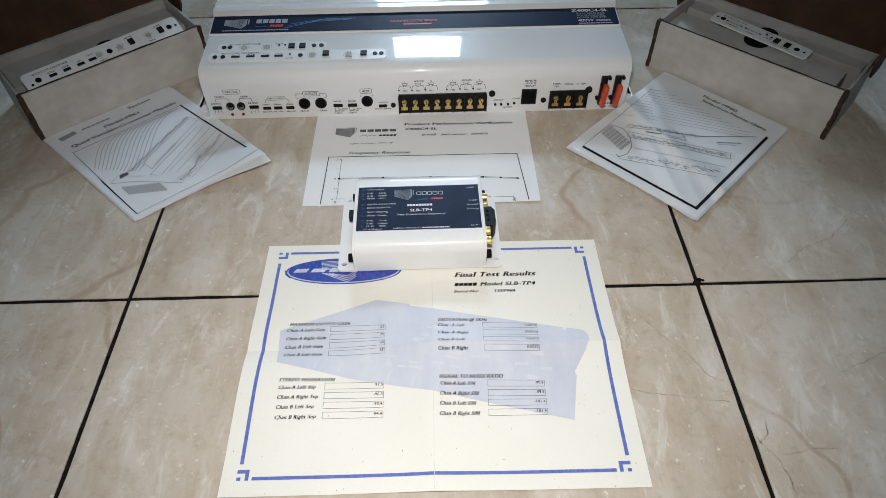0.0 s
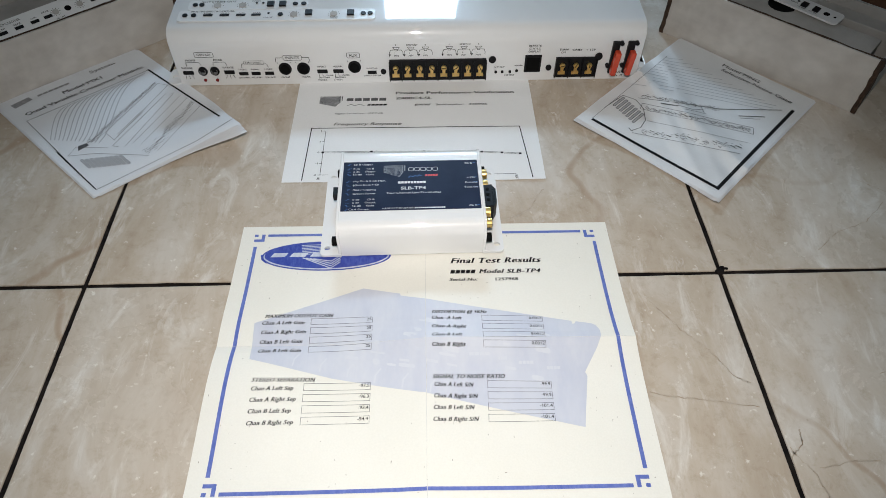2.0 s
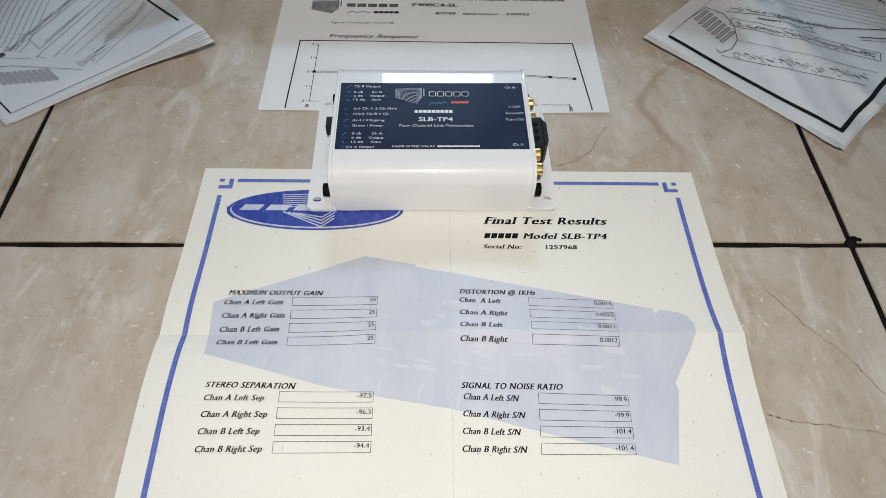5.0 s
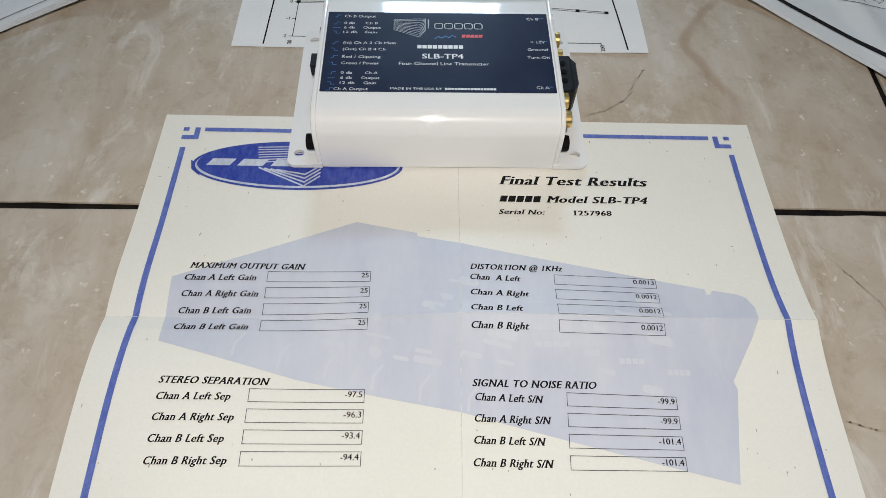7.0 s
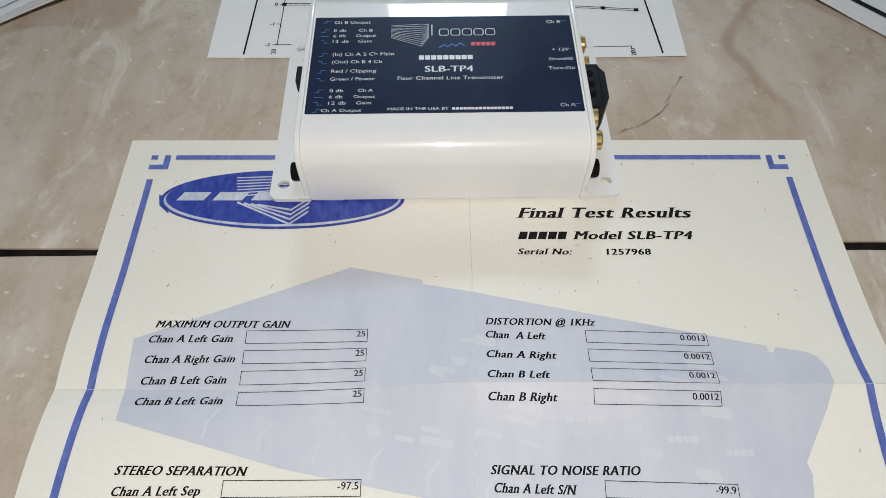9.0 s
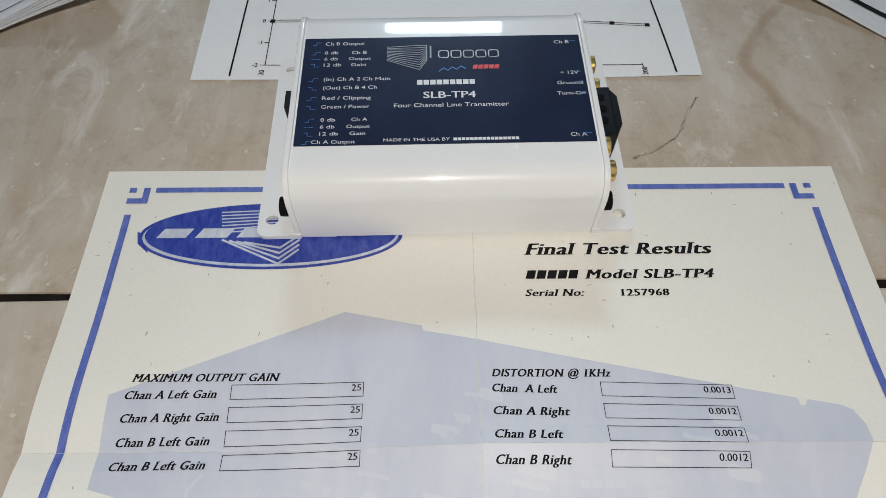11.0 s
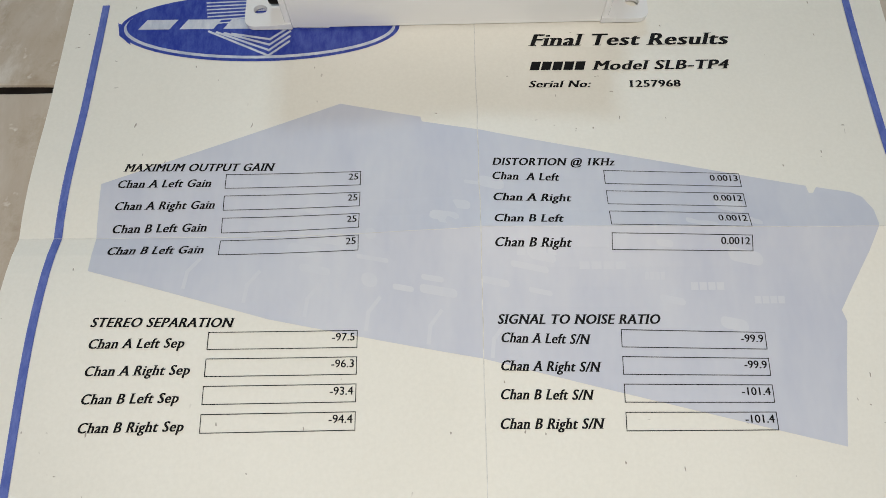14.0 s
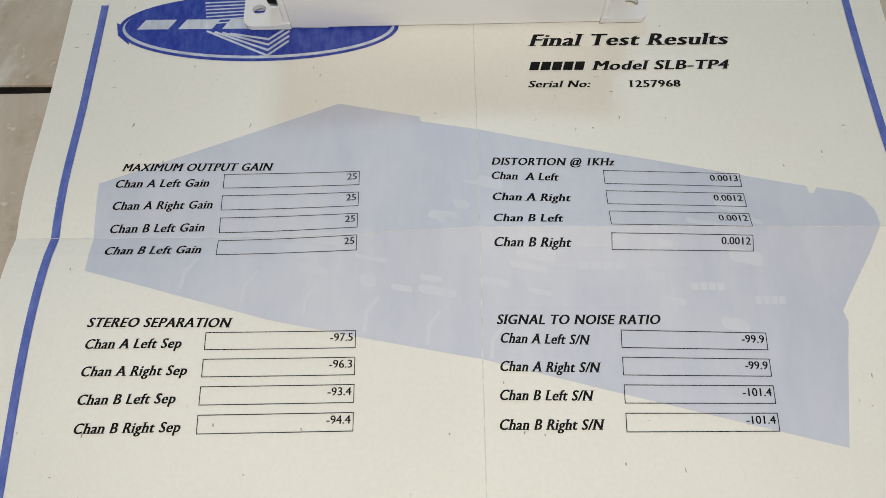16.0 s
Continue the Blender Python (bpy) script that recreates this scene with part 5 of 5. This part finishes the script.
BOXL = pose(-0.3890, 0.3650, 0, 0, 0, 40.5)
boxl = carton("open white-lined carton holding a crossover module", BOXL, 0.190, 0.086, 0.053, -12)
part("insert_card", join(cuboid(0.0045, 0.1855, 0.034, 0.0828, 0.0032, 0.043, 0.0006)), M_CARDIN, boxl, "grey-white folded insert card")
# black disc on the uncut card paints the shade inside a finger hole
part("cutout_shade", moved(rod(0.012, 0.0, 0.0004, 28), pose(0.104, 0.048, 0.0431)), M_VOID, boxl, "black disc painted for the shade inside a round cutout")
part("insert_lip", rugged(cuboid(0.009, 0.182, 0.0062, 0.0082, 0.0032, 0.0495), 0.0006, 3.0), M_CARDIN, boxl, "white folded card lip")
BOXR = pose(0.2450, 0.4800, 0, 0, 0, -43.3)
boxr = carton("open white-lined carton holding a noise gate module", BOXR, 0.199, 0.086, 0.055, -12)
part("insert_card", cuboid(0.0045, 0.1840, 0.0070, 0.0520, 0.0032, 0.0450, 0.0006), M_CARDIN, boxr, "white folded insert card")
part("insert_card", cuboid(0.0045, 0.1935, 0.0640, 0.0828, 0.0032, 0.0460, 0.0006), M_CARDIN, boxr, "white folded insert card")
# these black discs also paint a hole's shade; the cards stay whole
part("cutout_shade", moved(rod(0.013, 0.0, 0.0004, 28), pose(0.092, 0.0480, 0.0451)), M_VOID, boxr, "black disc painted for the shade inside a round cutout")
part("cutout_shade", moved(rod(0.011, 0.0, 0.0004, 28), pose(0.094, 0.0690, 0.0461)), M_VOID, boxr, "black disc painted for the shade inside a round cutout")


def module(label, m, L, W, fittings, words):
    mod = thing("plug_in_module", label, "audio module", "plug-in modules", m=m)
    part("face_plate", slab(round_rect(0, L, -W / 2, W / 2, 0.0045), 0, 0.0016, 0.0003), M_PLATE, mod, "white face plate")
    part("circuit_board", cuboid(0.010, L - 0.010, -0.004, 0.004, -0.012, 0.0), M_BLACK, mod, "dark circuit board edge")
    up = Matrix.Translation((0, 0, 0.0017))
    for x, dy, kind in fittings:
        q = up @ Matrix.Translation((x, dy, 0))
        if kind == "hole":
            part("screw_hole", rod(0.0029, 0, 0.0002, 18), M_VOID, mod, m=q)
        elif kind == "pin":
            part("screw_hole", rod(0.0013, 0, 0.0002, 12), M_VOID, mod, m=q)
        elif kind == "slot":
            part("slide_switch", cuboid(-0.0036, 0.0036, -0.0014, 0.0014, 0, 0.0008), M_BLACK, mod, m=q)
        elif kind == "toggle":
            part("toggle_switch", cuboid(-0.0028, 0.0028, -0.0034, 0.0034, 0, 0.0020, 0.0003), M_BLACK, mod, "black toggle switch", m=q)
        elif kind == "fader":
            part("fader", join(line([(-0.0075, 0), (0.0075, 0)], 0.0012)), M_STEEL, mod, m=q)
            part("fader_end", join(flat([(-0.0095, -0.001), (-0.0070, -0.001), (-0.0070, 0.001), (-0.0095, 0.001)]), flat([(0.0070, -0.001), (0.0095, -0.001), (0.0095, 0.001), (0.0070, 0.001)])), M_INK, mod, m=q @ Matrix.Translation((0, 0, 0.0002)))
        else:
            part("dial", rod(0.0028, 0, 0.0006, 18), M_CARDIN, mod, "pale grey dial", m=q)
            part("dial_scale", join(*[line([(0.0036 * math.cos(0.55 * k), 0.0036 * math.sin(0.55 * k)), (0.0044 * math.cos(0.55 * k), 0.0044 * math.sin(0.55 * k))], 0.0004) for k in range(11)]), M_INK, mod, m=q)
    for s, x, dy, cap, w in words:
        part("lettering", text(s, x, dy, cap, w), M_INK, mod, m=up @ Matrix.Translation((0, 0, 0.0001)))
    return mod


module("white crossover module with black switches, lying in its carton", BOXL @ pose(0.0120, 0.0160, 0.0510, 24, 0, 2.0), 0.1640, 0.0240,
       [(0.006, -0.003, "pin"), (0.013, 0, "hole"), (0.027, -0.001, "slot"), (0.041, -0.001, "slot"), (0.055, -0.001, "slot"), (0.067, -0.001, "slot"), (0.075, 0.001, "dial"), (0.086, 0.0005, "hole"), (0.097, 0, "bigdial"), (0.110, 0.001, "toggle"), (0.129, 0.001, "dial"), (0.143, 0.001, "toggle"), (0.153, 0.001, "hole"), (0.160, 0, "pin")],
       [("MULTISLOPE CROSSOVER", 0.010, 0.0062, 0.0022, 0.036), ("FRONT", 0.023, 0.0022, 0.0018, 0.008), ("REAR", 0.038, 0.0022, 0.0018, 0.0065), ("AUX", 0.053, 0.0022, 0.0018, 0.005), ("REAR", 0.064, 0.0040, 0.0018, 0.0065), ("FRONT", 0.072, -0.0072, 0.0017, 0.008), ("REAR", 0.126, -0.0072, 0.0017, 0.0065), ("SLOPE", 0.139, 0.0068, 0.0017, 0.007), ("FRONT", 0.106, 0.0068, 0.0017, 0.008)])
module("white noise gate module with black switches, lying in its carton", BOXR @ pose(0.0360, 0.0610, 0.0480, 4, 0, -5.5), 0.1100, 0.0200,
       [(0.005, 0.0, "pin"), (0.0115, 0, "hole"), (0.0250, -0.0005, "fader"), (0.0470, -0.0005, "fader"), (0.061, 0.003, "pin"), (0.067, 0.002, "pin"), (0.0745, -0.001, "toggle"), (0.086, -0.001, "toggle"), (0.096, 0, "hole"), (0.104, 0, "pin")],
       [("ACTIVE NOISE GATE", 0.009, 0.0052, 0.0021, 0.027), ("THRESHOLD", 0.016, -0.0062, 0.0019, 0.016), ("DECAY", 0.042, -0.0066, 0.0019, 0.009), ("POWER", 0.057, 0.0056, 0.0019, 0.009), ("GATE", 0.0615, -0.0030, 0.0019, 0.007), ("RANGE", 0.070, -0.0068, 0.0016, 0.008), ("ENABLE", 0.0815, -0.0068, 0.0016, 0.009)])

# ---- floor tiles, last ----
def tile_mesh():
    # slightly wavering, chipped edges
    g, n, pts = 0.0016, 40, []
    for ax, ay, bx, by, nx, ny in ((g, g, PX - g, g, 0, -1), (PX - g, g, PX - g, PY - g, 1, 0), (PX - g, PY - g, g, PY - g, 0, 1), (g, PY - g, g, g, -1, 0)):
        for k in range(n):
            x, y = ax + (bx - ax) * k / n, ay + (by - ay) * k / n
            d = 0.0 if k == 0 else 0.0007 * noise.noise(Vector((x * 14, y * 14, 5.0 + 3 * nx + ny))) + 0.0004 * noise.noise(Vector((x * 110, y * 110, 1.0)))
            pts.append((x + nx * d, y + ny * d))
    bm = slab(pts, -0.010, 0.0, 0.0009)
    for v in bm.verts:
        v.co.y += SKEW * v.co.x
    me = bpy.data.meshes.new("tile")
    bm.to_mesh(me)
    bm.free()
    me.materials.append(M_TILE)
    return me


for gx, gy, gr in ((0.2178, 0.1692, 0.0020), (0.2205, 0.1688, 0.0013), (0.2150, 0.1660, 0.0034)):
    lump = bmesh.new()
    bmesh.ops.create_icosphere(lump, subdivisions=2, radius=gr)
    for v in lump.verts:
        v.co = (v.co + 0.25 * gr * noise.noise_vector(v.co * 900 + Vector((gx * 99, 0, 0)))) * Vector((1, 1, 0.35)).length / 1.46
        v.co.z *= 0.35
    part("grout_lump", lump, M_GROUT, floor, "dark crumb of spilled grout", m=Matrix.Translation((gx, gy, 0.0002)))
random.seed(31)
VEINS = (((0.1584, 0.1411), (0.1739, 0.1172), (0.1888, 0.1002), (0.2008, 0.0792), (0.2095, 0.0753)), ((0.1416, 0.0706), (0.1597, 0.0670), (0.1849, 0.0632), (0.2116, 0.0590)),
         ((0.2184, 0.0321), (0.2279, 0.0160), (0.2304, 0.0026), (0.2303, -0.0091)), ((0.2323, 0.0198), (0.2533, 0.0232), (0.2705, 0.0236)), ((0.2285, 0.0443), (0.2260, 0.0340), (0.2164, 0.0261)),
         ((0.2947, 0.0805), (0.3173, 0.0895), (0.3376, 0.0988)), ((0.0623, 0.2199), (0.0743, 0.2251), (0.0843, 0.2321), (0.0904, 0.2463), (0.0969, 0.2537)),
         ((0.3669, 0.2329), (0.3437, 0.2132), (0.3145, 0.2010), (0.2933, 0.1827)), ((0.3536, 0.2620), (0.3799, 0.2395), (0.3973, 0.2252)))
for run in VEINS:
    pts = []
    for (ax, ay), (bx, by) in zip(run, run[1:]):
        for k in range(8):
            pts.append((ax + (bx - ax) * k / 8 + random.uniform(-0.0007, 0.0007), ay + (by - ay) * k / 8 + random.uniform(-0.0007, 0.0007)))
    part("tile_vein", join(*[line([p, q], random.uniform(0.0003, 0.0009)) for p, q in zip(pts, pts[1:])]), M_VEIN, floor, "thin brown vein in the tile glaze", m=Matrix.Translation((0, 0, 0.00006)))
tm = tile_mesh()
for i in range(-4, 6):
    for j in range(-5, 6):
        t = new("tile", tm)
        t.parent = floor
        t.location = (JX + i * PX, JY + j * PY + SKEW * (JX + i * PX), 0)
        if JY + (j + 1) * PY > WIN_Y:
            t.scale.y = (WIN_Y - JY - j * PY) / PY
